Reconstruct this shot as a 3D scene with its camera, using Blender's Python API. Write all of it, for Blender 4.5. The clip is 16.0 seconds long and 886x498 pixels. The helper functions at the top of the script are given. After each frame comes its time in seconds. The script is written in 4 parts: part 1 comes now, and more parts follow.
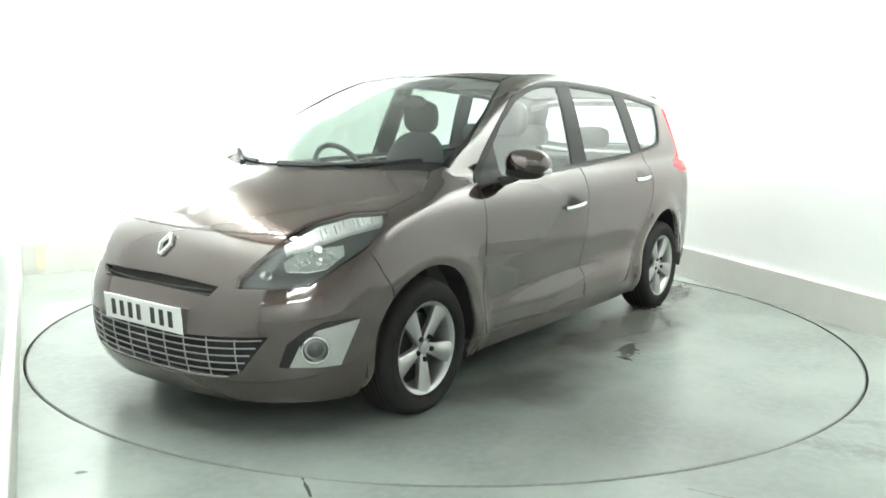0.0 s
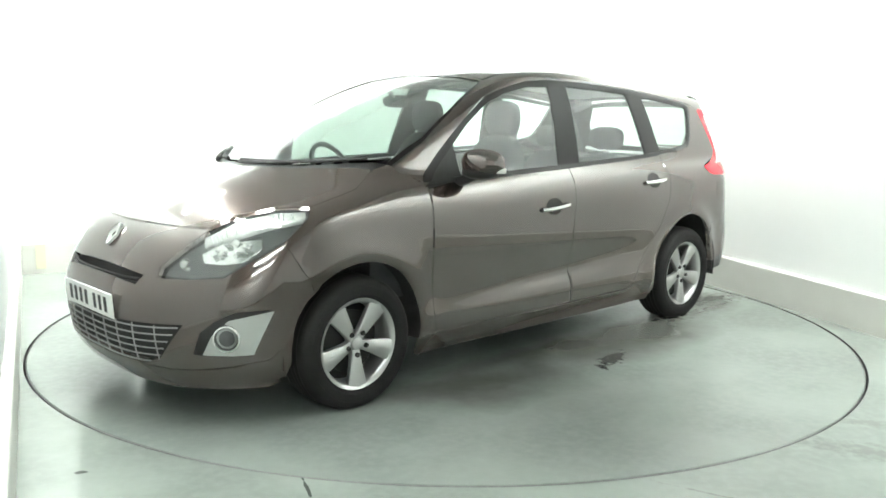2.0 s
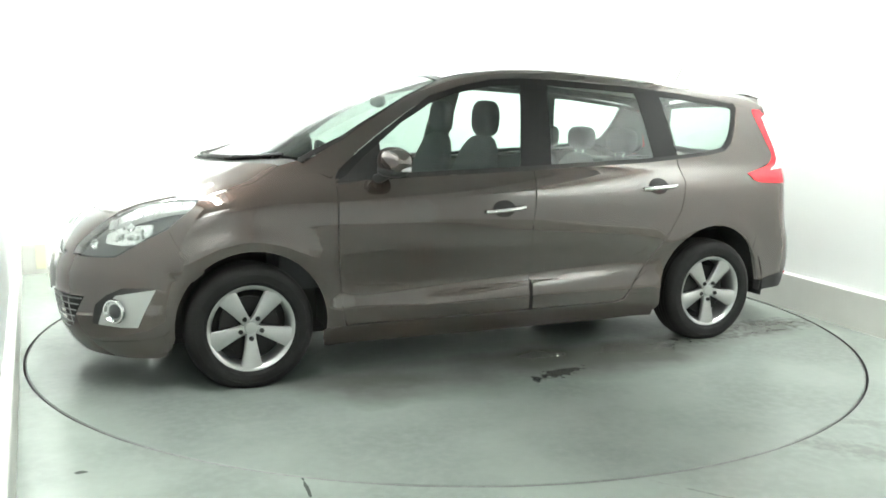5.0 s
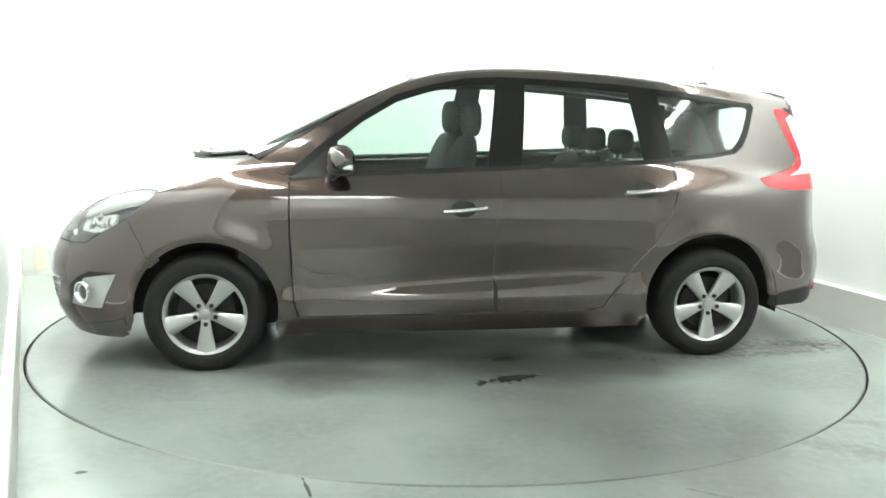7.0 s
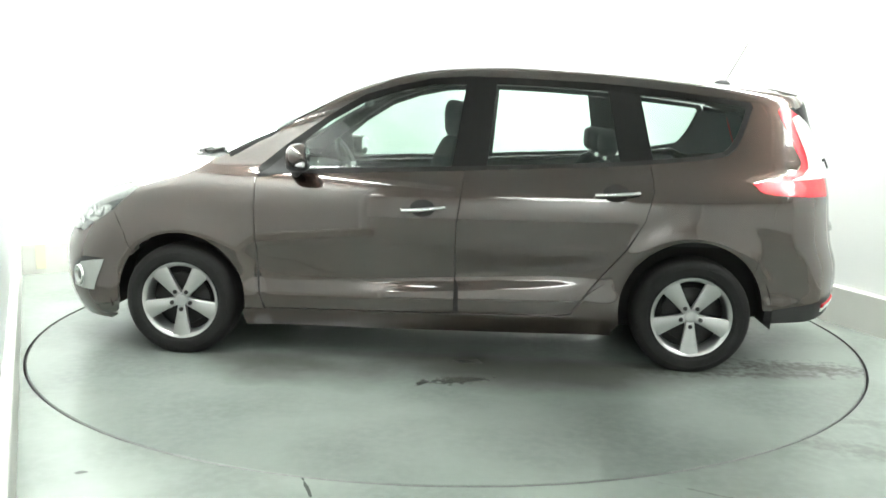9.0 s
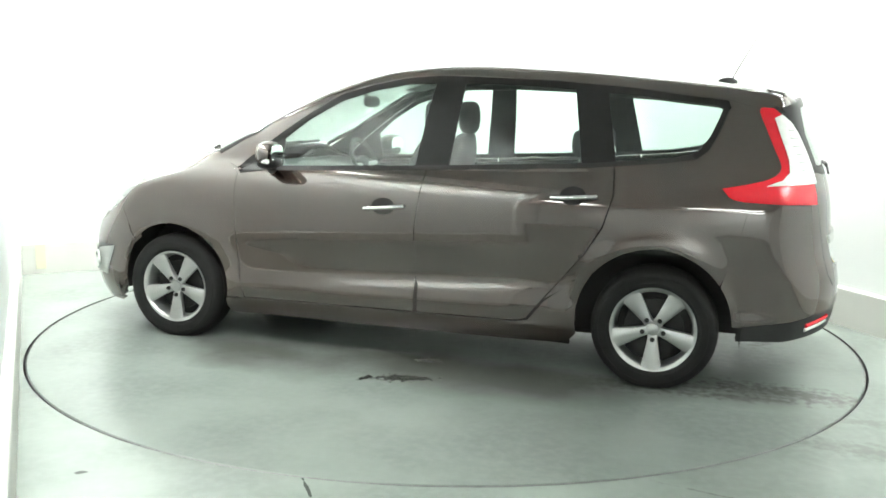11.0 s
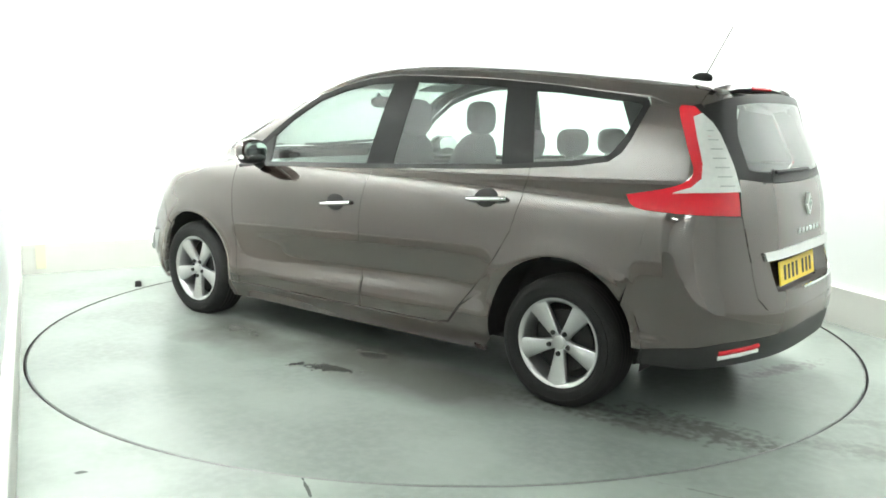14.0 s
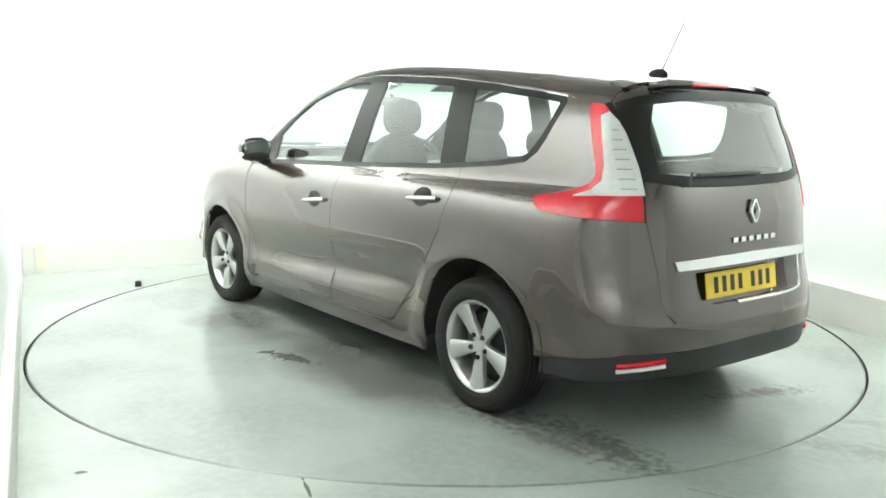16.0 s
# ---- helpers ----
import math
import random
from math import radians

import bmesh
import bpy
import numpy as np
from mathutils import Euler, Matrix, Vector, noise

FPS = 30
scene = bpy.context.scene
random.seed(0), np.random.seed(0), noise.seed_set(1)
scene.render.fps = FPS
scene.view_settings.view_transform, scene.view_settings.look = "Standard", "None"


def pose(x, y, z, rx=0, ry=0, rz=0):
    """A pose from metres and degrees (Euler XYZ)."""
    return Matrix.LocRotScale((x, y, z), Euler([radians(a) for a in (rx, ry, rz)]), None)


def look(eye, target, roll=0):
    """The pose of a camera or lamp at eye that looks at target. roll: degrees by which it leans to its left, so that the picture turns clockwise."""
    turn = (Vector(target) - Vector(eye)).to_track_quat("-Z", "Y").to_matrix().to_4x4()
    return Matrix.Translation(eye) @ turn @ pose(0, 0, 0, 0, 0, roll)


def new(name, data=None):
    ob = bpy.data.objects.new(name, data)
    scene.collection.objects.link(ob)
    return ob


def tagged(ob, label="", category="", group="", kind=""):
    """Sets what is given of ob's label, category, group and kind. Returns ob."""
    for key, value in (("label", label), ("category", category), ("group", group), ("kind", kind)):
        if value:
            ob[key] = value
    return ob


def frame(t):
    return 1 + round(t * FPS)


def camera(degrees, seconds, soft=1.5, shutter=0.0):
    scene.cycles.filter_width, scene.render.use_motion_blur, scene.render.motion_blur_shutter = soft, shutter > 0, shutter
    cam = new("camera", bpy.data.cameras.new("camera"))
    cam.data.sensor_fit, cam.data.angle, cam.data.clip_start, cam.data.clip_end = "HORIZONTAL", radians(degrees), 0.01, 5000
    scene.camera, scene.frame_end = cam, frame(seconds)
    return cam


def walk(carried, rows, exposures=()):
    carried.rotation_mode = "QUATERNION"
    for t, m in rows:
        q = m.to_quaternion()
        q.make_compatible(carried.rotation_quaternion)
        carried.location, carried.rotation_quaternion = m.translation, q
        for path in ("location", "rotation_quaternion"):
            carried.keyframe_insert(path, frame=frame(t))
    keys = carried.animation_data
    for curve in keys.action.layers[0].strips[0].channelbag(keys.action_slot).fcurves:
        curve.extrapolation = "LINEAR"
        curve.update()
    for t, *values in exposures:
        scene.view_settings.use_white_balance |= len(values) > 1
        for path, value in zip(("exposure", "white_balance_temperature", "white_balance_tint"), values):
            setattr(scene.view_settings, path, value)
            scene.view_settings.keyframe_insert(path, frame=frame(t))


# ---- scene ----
cam = camera(54.57, 16.0, soft=1.7)
EYE = (0.0, -5.423, 1.355)
YAW, DOWN, LEAN = -0.271, 9.137, 0.984
AIM = (EYE[0] + math.sin(radians(YAW)), EYE[1] + math.cos(radians(YAW)), EYE[2] - math.tan(radians(DOWN)))
STAND = look(EYE, AIM, LEAN)
walk(cam, [(0.0, STAND), (16.0, STAND)], exposures=[(0.0, 0.0), (16.0, 0.0)])

# ---- light: assumed ceiling lamps, none of them in view, in a white booth ----
world = bpy.data.worlds.new("booth_air")
scene.world = world
world.use_nodes = True
world.node_tree.nodes["Background"].inputs[0].default_value = (0.92, 1.0, 0.96, 1)
world.node_tree.nodes["Background"].inputs[1].default_value = 0.12
PANEL_GLOW, FILL_GLOW = 80.0, 38.0


# ---- materials ----
def node_mat(name, base, rough=0.5, metal=0.0, coat=0.0, vary=0.0, scale=8.0, bump=0.0, bump_scale=60.0, rough_vary=0.0, spec=0.5):
    m = bpy.data.materials.new(name)
    m.use_nodes = True
    nt = m.node_tree
    b = nt.nodes["Principled BSDF"]
    b.inputs["Base Color"].default_value = (*base, 1)
    b.inputs["Roughness"].default_value = rough
    b.inputs["Metallic"].default_value = metal
    b.inputs["Coat Weight"].default_value = coat
    b.inputs["Coat Roughness"].default_value = 0.03
    b.inputs["Specular IOR Level"].default_value = spec
    co = nt.nodes.new("ShaderNodeTexCoord")
    if vary or rough_vary:
        n = nt.nodes.new("ShaderNodeTexNoise")
        n.inputs["Scale"].default_value, n.inputs["Detail"].default_value = scale, 6
        nt.links.new(co.outputs["Object"], n.inputs["Vector"])
        if vary:
            mix = nt.nodes.new("ShaderNodeMix")
            mix.data_type = "RGBA"
            mix.inputs[6].default_value = (*[c * (1 - vary) for c in base], 1)
            mix.inputs[7].default_value = (*[min(1, c * (1 + vary)) for c in base], 1)
            nt.links.new(n.outputs["Fac"], mix.inputs[0])
            nt.links.new(mix.outputs[2], b.inputs["Base Color"])
        if rough_vary:
            r = nt.nodes.new("ShaderNodeMapRange")
            r.inputs[1].default_value, r.inputs[2].default_value = 0.3, 0.7
            r.inputs[3].default_value, r.inputs[4].default_value = rough - rough_vary, rough + rough_vary
            nt.links.new(n.outputs["Fac"], r.inputs[0])
            nt.links.new(r.outputs[0], b.inputs["Roughness"])
    if bump:
        n2 = nt.nodes.new("ShaderNodeTexNoise")
        n2.inputs["Scale"].default_value, n2.inputs["Detail"].default_value = bump_scale, 4
        nt.links.new(co.outputs["Object"], n2.inputs["Vector"])
        bp = nt.nodes.new("ShaderNodeBump")
        bp.inputs["Strength"].default_value, bp.inputs["Distance"].default_value = bump, 0.01
        nt.links.new(n2.outputs["Fac"], bp.inputs["Height"])
        nt.links.new(bp.outputs[0], b.inputs["Normal"])
    return m


def glass_mat(name, tint, gloss=1.0):
    m = bpy.data.materials.new(name)
    m.use_nodes = True
    nt = m.node_tree
    nt.nodes.clear()
    out = nt.nodes.new("ShaderNodeOutputMaterial")
    tr, gl = nt.nodes.new("ShaderNodeBsdfTransparent"), nt.nodes.new("ShaderNodeBsdfGlossy")
    tr.inputs[0].default_value = (*tint, 1)
    gl.inputs["Roughness"].default_value = 0.07
    gl.inputs[0].default_value = (gloss, gloss, gloss, 1)
    lw = nt.nodes.new("ShaderNodeLayerWeight")
    lw.inputs[0].default_value = 0.5
    steep, fr = nt.nodes.new("ShaderNodeMath"), nt.nodes.new("ShaderNodeMath")
    steep.operation, steep.inputs[1].default_value = "POWER", 3.2
    fr.operation, fr.inputs[1].default_value, fr.inputs[2].default_value = "MULTIPLY_ADD", 0.85, 0.09
    mix = nt.nodes.new("ShaderNodeMixShader")
    nt.links.new(lw.outputs["Facing"], steep.inputs[0])
    nt.links.new(steep.outputs[0], fr.inputs[0])
    nt.links.new(fr.outputs[0], mix.inputs[0])
    nt.links.new(tr.outputs[0], mix.inputs[1])
    nt.links.new(gl.outputs[0], mix.inputs[2])
    nt.links.new(mix.outputs[0], out.inputs[0])
    return m


def glow_mat(name, colour, strength):
    m = bpy.data.materials.new(name)
    m.use_nodes = True
    b = m.node_tree.nodes["Principled BSDF"]
    b.inputs["Base Color"].default_value = (*colour, 1)
    b.inputs["Emission Color"].default_value = (*colour, 1)
    b.inputs["Emission Strength"].default_value = strength
    return m


def floor_mat(name, base, patches):
    """Worn grey-green floor paint: mottled, glossy, with ragged dark patches for grime and, on the turntable, painted
    shade. patches: (x, y, long, wide, turn, depth of tone).
    """
    m = bpy.data.materials.new(name)
    m.use_nodes = True
    nt = m.node_tree
    L, N = nt.links.new, nt.nodes.new
    b = nt.nodes["Principled BSDF"]
    co = N("ShaderNodeTexCoord")
    big, fine = N("ShaderNodeTexNoise"), N("ShaderNodeTexNoise")
    big.inputs["Scale"].default_value, big.inputs["Detail"].default_value = 1.3, 5
    fine.inputs["Scale"].default_value, fine.inputs["Detail"].default_value = 22, 8
    L(co.outputs["Object"], big.inputs["Vector"])
    L(co.outputs["Object"], fine.inputs["Vector"])

    def blend(a, colour, fac):
        mx = N("ShaderNodeMix")
        mx.data_type = "RGBA"
        if isinstance(a, tuple):
            mx.inputs[6].default_value = (*a, 1)
        else:
            L(a, mx.inputs[6])
        mx.inputs[7].default_value = (*colour, 1)
        L(fac, mx.inputs[0])
        return mx.outputs[2]

    def ranged(v, a, c, lo=0.0, hi=1.0):
        r = N("ShaderNodeMapRange")
        r.inputs[1].default_value, r.inputs[2].default_value, r.inputs[3].default_value, r.inputs[4].default_value = a, c, lo, hi
        L(v, r.inputs[0])
        return r.outputs[0]

    col = blend(base, tuple(c * 0.80 for c in base), ranged(big.outputs["Fac"], 0.42, 0.60))
    col = blend(col, tuple(min(1, c * 1.08) for c in base), ranged(fine.outputs["Fac"], 0.40, 0.80, 0, 0.5))
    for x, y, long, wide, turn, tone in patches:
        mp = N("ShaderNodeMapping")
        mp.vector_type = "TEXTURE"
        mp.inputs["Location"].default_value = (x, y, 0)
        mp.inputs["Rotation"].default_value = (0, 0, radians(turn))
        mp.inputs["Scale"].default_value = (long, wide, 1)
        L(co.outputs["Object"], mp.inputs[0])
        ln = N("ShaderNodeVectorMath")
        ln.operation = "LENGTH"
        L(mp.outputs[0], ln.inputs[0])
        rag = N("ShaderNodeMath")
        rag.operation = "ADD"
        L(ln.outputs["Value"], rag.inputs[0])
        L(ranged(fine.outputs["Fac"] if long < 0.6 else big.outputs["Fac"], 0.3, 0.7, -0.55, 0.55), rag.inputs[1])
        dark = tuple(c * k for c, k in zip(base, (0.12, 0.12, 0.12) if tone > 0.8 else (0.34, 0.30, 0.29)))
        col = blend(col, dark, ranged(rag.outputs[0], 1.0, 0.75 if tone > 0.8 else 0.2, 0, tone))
    L(col, b.inputs["Base Color"])
    L(ranged(big.outputs["Fac"], 0.3, 0.7, 0.17, 0.27), b.inputs["Roughness"])
    b.inputs["Specular IOR Level"].default_value = 0.32
    bp = N("ShaderNodeBump")
    bp.inputs["Strength"].default_value, bp.inputs["Distance"].default_value = 0.06, 0.004
    L(fine.outputs["Fac"], bp.inputs["Height"])
    L(bp.outputs[0], b.inputs["Normal"])
    return m


PAINT = node_mat("brown_metallic_paint", (0.050, 0.0305, 0.0238), 0.28, 0.58, coat=1.0, vary=0.05, scale=300.0, spec=0.04)
PAINT.node_tree.nodes["Principled BSDF"].inputs["Coat IOR"].default_value = 2.0
PAINT.node_tree.nodes["Principled BSDF"].inputs["Coat Roughness"].default_value = 0.06
BLACK = node_mat("black_plastic", (0.027, 0.0265, 0.0265), 0.5, vary=0.2, scale=30, bump=0.1, bump_scale=300, spec=0.3)
GLOSS_BLACK = node_mat("satin_black_trim", (0.020, 0.019, 0.019), 0.32, vary=0.1, spec=0.15)
DARK = node_mat("dark_cavity", (0.026, 0.025, 0.025), 0.8, vary=0.2)
RUBBER = node_mat("tyre_rubber", (0.016, 0.0155, 0.0155), 0.75, vary=0.25, scale=20, bump=0.25, bump_scale=120, spec=0.2)
ALLOY = node_mat("silver_alloy", (0.50, 0.50, 0.495), 0.32, 0.85, vary=0.04, scale=4)
GRILLE = node_mat("dull_grille_silver", (0.36, 0.36, 0.36), 0.4, 0.6, vary=0.06, scale=10)
CHROME = node_mat("satin_chrome", (0.80, 0.81, 0.80), 0.14, 1.0, vary=0.03)
SILVER = node_mat("silver_plastic", (0.46, 0.475, 0.46), 0.32, 0.4, vary=0.06)
STEEL = node_mat("brake_steel", (0.20, 0.20, 0.20), 0.45, 0.8, vary=0.3, scale=40)
LAMP_DARK = node_mat("lamp_housing_grey", (0.09, 0.095, 0.095), 0.3, 0.3, vary=0.1)
STRIP = node_mat("dull_lamp_silver", (0.45, 0.46, 0.45), 0.3, 0.6, vary=0.25, scale=45)
LENS = glass_mat("lamp_lens", (0.93, 0.95, 0.94))
GLASS = glass_mat("green_tinted_glass", (0.74, 0.84, 0.79))
RED = node_mat("red_lens", (0.60, 0.010, 0.022), 0.25, coat=0.4, vary=0.08, scale=60)
CLEAR = node_mat("ribbed_white_lens", (0.76, 0.76, 0.74), 0.2, coat=0.5, vary=0.12, scale=40)
PLATE_W = node_mat("white_plate", (0.82, 0.83, 0.81), 0.35, vary=0.02)
PLATE_Y = node_mat("yellow_plate", (0.80, 0.58, 0.03), 0.35, vary=0.03)
INK = node_mat("plate_ink", (0.02, 0.02, 0.022), 0.5)
CLOTH = node_mat("charcoal_seat_cloth", (0.035, 0.036, 0.040), 0.9, vary=0.3, scale=60, bump=0.3, bump_scale=250)
TRIM = node_mat("grey_cabin_plastic", (0.055, 0.056, 0.058), 0.6, vary=0.15, scale=20)
LINING = node_mat("pale_headlining", (0.30, 0.30, 0.28), 0.9, vary=0.05)
MIRROR = node_mat("mirror_glass", (0.9, 0.9, 0.9), 0.01, 1.0)
WHITE_WALL = node_mat("white_booth_paint", (0.86, 0.875, 0.865), 0.6, vary=0.02, scale=2.0, bump=0.04, bump_scale=90)
CEILING = node_mat("pale_ceiling_paint", (0.62, 0.63, 0.625), 0.8, vary=0.06, scale=1.5)
PLINTH = node_mat("off_white_plinth_paint", (0.62, 0.615, 0.58), 0.45, vary=0.05, scale=5, rough_vary=0.1)
FLOOR_BASE = (0.23, 0.257, 0.235)
FLOOR = floor_mat("grey_green_floor_paint", tuple(c * 1.08 for c in FLOOR_BASE), [(-1.359, -2.40, 0.030, 0.014, 10, 0.85), (-0.49, -2.50, 0.10, 0.006, -70, 0.85), (1.05, -2.52, 0.35, 0.008, -28, 0.5), (1.75, -2.05, 0.50, 0.10, -25, 0.35), (2.0, -1.75, 0.45, 0.07, -20, 0.3), (2.42, 0.5, 1.1, 0.16, -68, 0.45)])
# The long patches near y 0.9 mix grime with painted shade along the car
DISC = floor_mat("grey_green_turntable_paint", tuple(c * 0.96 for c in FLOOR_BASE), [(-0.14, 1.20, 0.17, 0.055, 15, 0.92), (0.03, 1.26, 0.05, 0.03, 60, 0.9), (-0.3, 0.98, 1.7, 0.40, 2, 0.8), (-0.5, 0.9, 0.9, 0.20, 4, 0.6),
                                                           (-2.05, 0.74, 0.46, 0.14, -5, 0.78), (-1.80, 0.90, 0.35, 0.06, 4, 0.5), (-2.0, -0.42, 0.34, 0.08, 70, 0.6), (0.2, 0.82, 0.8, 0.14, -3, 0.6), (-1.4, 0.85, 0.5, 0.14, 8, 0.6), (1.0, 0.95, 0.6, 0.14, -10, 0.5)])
DIFFUSER = glow_mat("lit_diffuser", (0.945, 1.0, 0.955), PANEL_GLOW)
FILL_DIFFUSER = glow_mat("fill_lamp_diffuser", (0.945, 1.0, 0.955), FILL_GLOW)
YELLOW = node_mat("faded_yellow_tape", (0.64, 0.62, 0.47), 0.5, vary=0.05)


# ---- mesh helpers ----
def mesh_of(name, verts, faces, mat, smooth=False, normals=None):
    me = bpy.data.meshes.new(name)
    me.from_pydata([tuple(map(float, v)) for v in verts], [], [tuple(map(int, f)) for f in faces])
    me.materials.append(mat)
    if smooth or normals is not None:
        me.polygons.foreach_set("use_smooth", [True] * len(me.polygons))
    if normals is not None:
        me.normals_split_custom_set_from_vertices([tuple(map(float, n)) for n in normals])
    me.update()
    return me


def part(name, bm, mat, parent, label="", smooth=False):
    """Links a bmesh (or a finished mesh) as one object under a thing or a part."""
    if isinstance(bm, bmesh.types.BMesh):
        me = bpy.data.meshes.new(name)
        bm.normal_update()
        bm.to_mesh(me)
        bm.free()
        me.materials.append(mat)
        if smooth:
            me.polygons.foreach_set("use_smooth", [True] * len(me.polygons))
            me.set_sharp_from_angle(angle=radians(38))
    else:
        me = bm
    ob = new(name, me)
    ob.parent = parent
    if label:
        tagged(ob, label)
    return ob


def box_bm(cx, cy, cz, sx, sy, sz, bevel=0.0, seg=2, m=None):
    bm = bmesh.new()
    bmesh.ops.create_cube(bm, size=1)
    bmesh.ops.scale(bm, vec=(sx, sy, sz), verts=bm.verts)
    if bevel:
        bmesh.ops.bevel(bm, geom=bm.edges[:], offset=bevel, segments=seg, profile=0.5, affect="EDGES")
    if m:
        bmesh.ops.transform(bm, matrix=m, verts=bm.verts)
    bmesh.ops.translate(bm, vec=(cx, cy, cz), verts=bm.verts)
    return bm


def lathe_bm(profile, n=48, axis="y"):
    """Spins (radius, along) pairs round an axis."""
    bm = bmesh.new()
    rings = []
    for r, h in profile:
        ring = []
        for i in range(n):
            a = 2 * math.pi * i / n
            c, s = r * math.cos(a), r * math.sin(a)
            ring.append(bm.verts.new((c, h, s) if axis == "y" else (c, s, h) if axis == "z" else (h, c, s)))
        rings.append(ring)
    for a, b in zip(rings, rings[1:]):
        for i in range(n):
            bm.faces.new((a[i], a[(i + 1) % n], b[(i + 1) % n], b[i]))
    bmesh.ops.recalc_face_normals(bm, faces=bm.faces)
    return bm


def tube_bm(path, radius, n=8, flat=1.0, closed=False):
    """A round bar along a path of 3D points; flat squeezes it upright."""
    bm = bmesh.new()
    path = [Vector(p) for p in path]
    rings = []
    for i, p in enumerate(path):
        a, b = (path[i - 1], path[(i + 1) % len(path)]) if closed else (path[max(i - 1, 0)], path[min(i + 1, len(path) - 1)])
        d = (b - a).normalized()
        side = d.cross(Vector((0, 0, 1)))
        side = side.normalized() if side.length > 1e-4 else Vector((1, 0, 0))
        up = side.cross(d)
        rings.append([bm.verts.new(p + side * radius * math.cos(2 * math.pi * k / n) + up * radius * flat * math.sin(2 * math.pi * k / n)) for k in range(n)])
    for a, b in zip(rings, rings[1:] + rings[:1] if closed else rings[1:]):
        for k in range(n):
            bm.faces.new((a[k], a[(k + 1) % n], b[(k + 1) % n], b[k]))
    if not closed:
        bm.faces.new(rings[0])
        bm.faces.new(rings[-1])
    bmesh.ops.recalc_face_normals(bm, faces=bm.faces)
    return bm


def blob_bm(cx, cy, cz, sx, sy, sz, power=2.6, nu=28, nv=18):
    """A rounded pillow shape (superellipsoid)."""
    bm = bmesh.new()
    bmesh.ops.create_uvsphere(bm, u_segments=nu, v_segments=nv, radius=1)
    for v in bm.verts:
        w = np.array(v.co)
        w = w / (np.abs(w) ** power).sum() ** (1 / power)
        v.co = (cx + sx * w[0], cy + sy * w[1], cz + sz * w[2])
    return bm


# ---- the booth ----
def wall(name, a, b, height, thick, mat, label, base=0.0):
    """An upright slab from a to b in plan; thickness goes to the right of the way from a to b."""
    a, b = Vector((*a, 0)), Vector((*b, 0))
    d = (b - a).normalized()
    out = Vector((d.y, -d.x, 0)) * thick
    bm = bmesh.new()
    lo = [bm.verts.new(p + Vector((0, 0, base))) for p in (a, b, b + out, a + out)]
    hi = [bm.verts.new(v.co + Vector((0, 0, height))) for v in lo]
    bm.faces.new(lo)
    bm.faces.new(hi)
    for i in range(4):
        bm.faces.new((lo[i], lo[(i + 1) % 4], hi[(i + 1) % 4], hi[i]))
    bmesh.ops.recalc_face_normals(bm, faces=bm.faces)
    ob = part(name, bm, mat, None)
    return tagged(ob, label, "wall", kind="structure")


ROOM_H = 3.2
COVE = [(0.510, 3.447), (1.304, 3.871), (1.608, 3.024)]  # start, pull and end of the rounded corner
COVE = [tuple((1 - k / 8) ** 2 * a + 2 * k / 8 * (1 - k / 8) * b + (k / 8) ** 2 * c for a, b, c in zip(*COVE)) for k in range(9)]
CORNERS = [(-1.054, -3.612), (-3.454, 1.329), *COVE, (4.713, -5.634), (3.2, -8.6), (-3.6, -8.6), (-3.6, -4.3)]
R_DISC, R_PIT = 2.452, 2.467


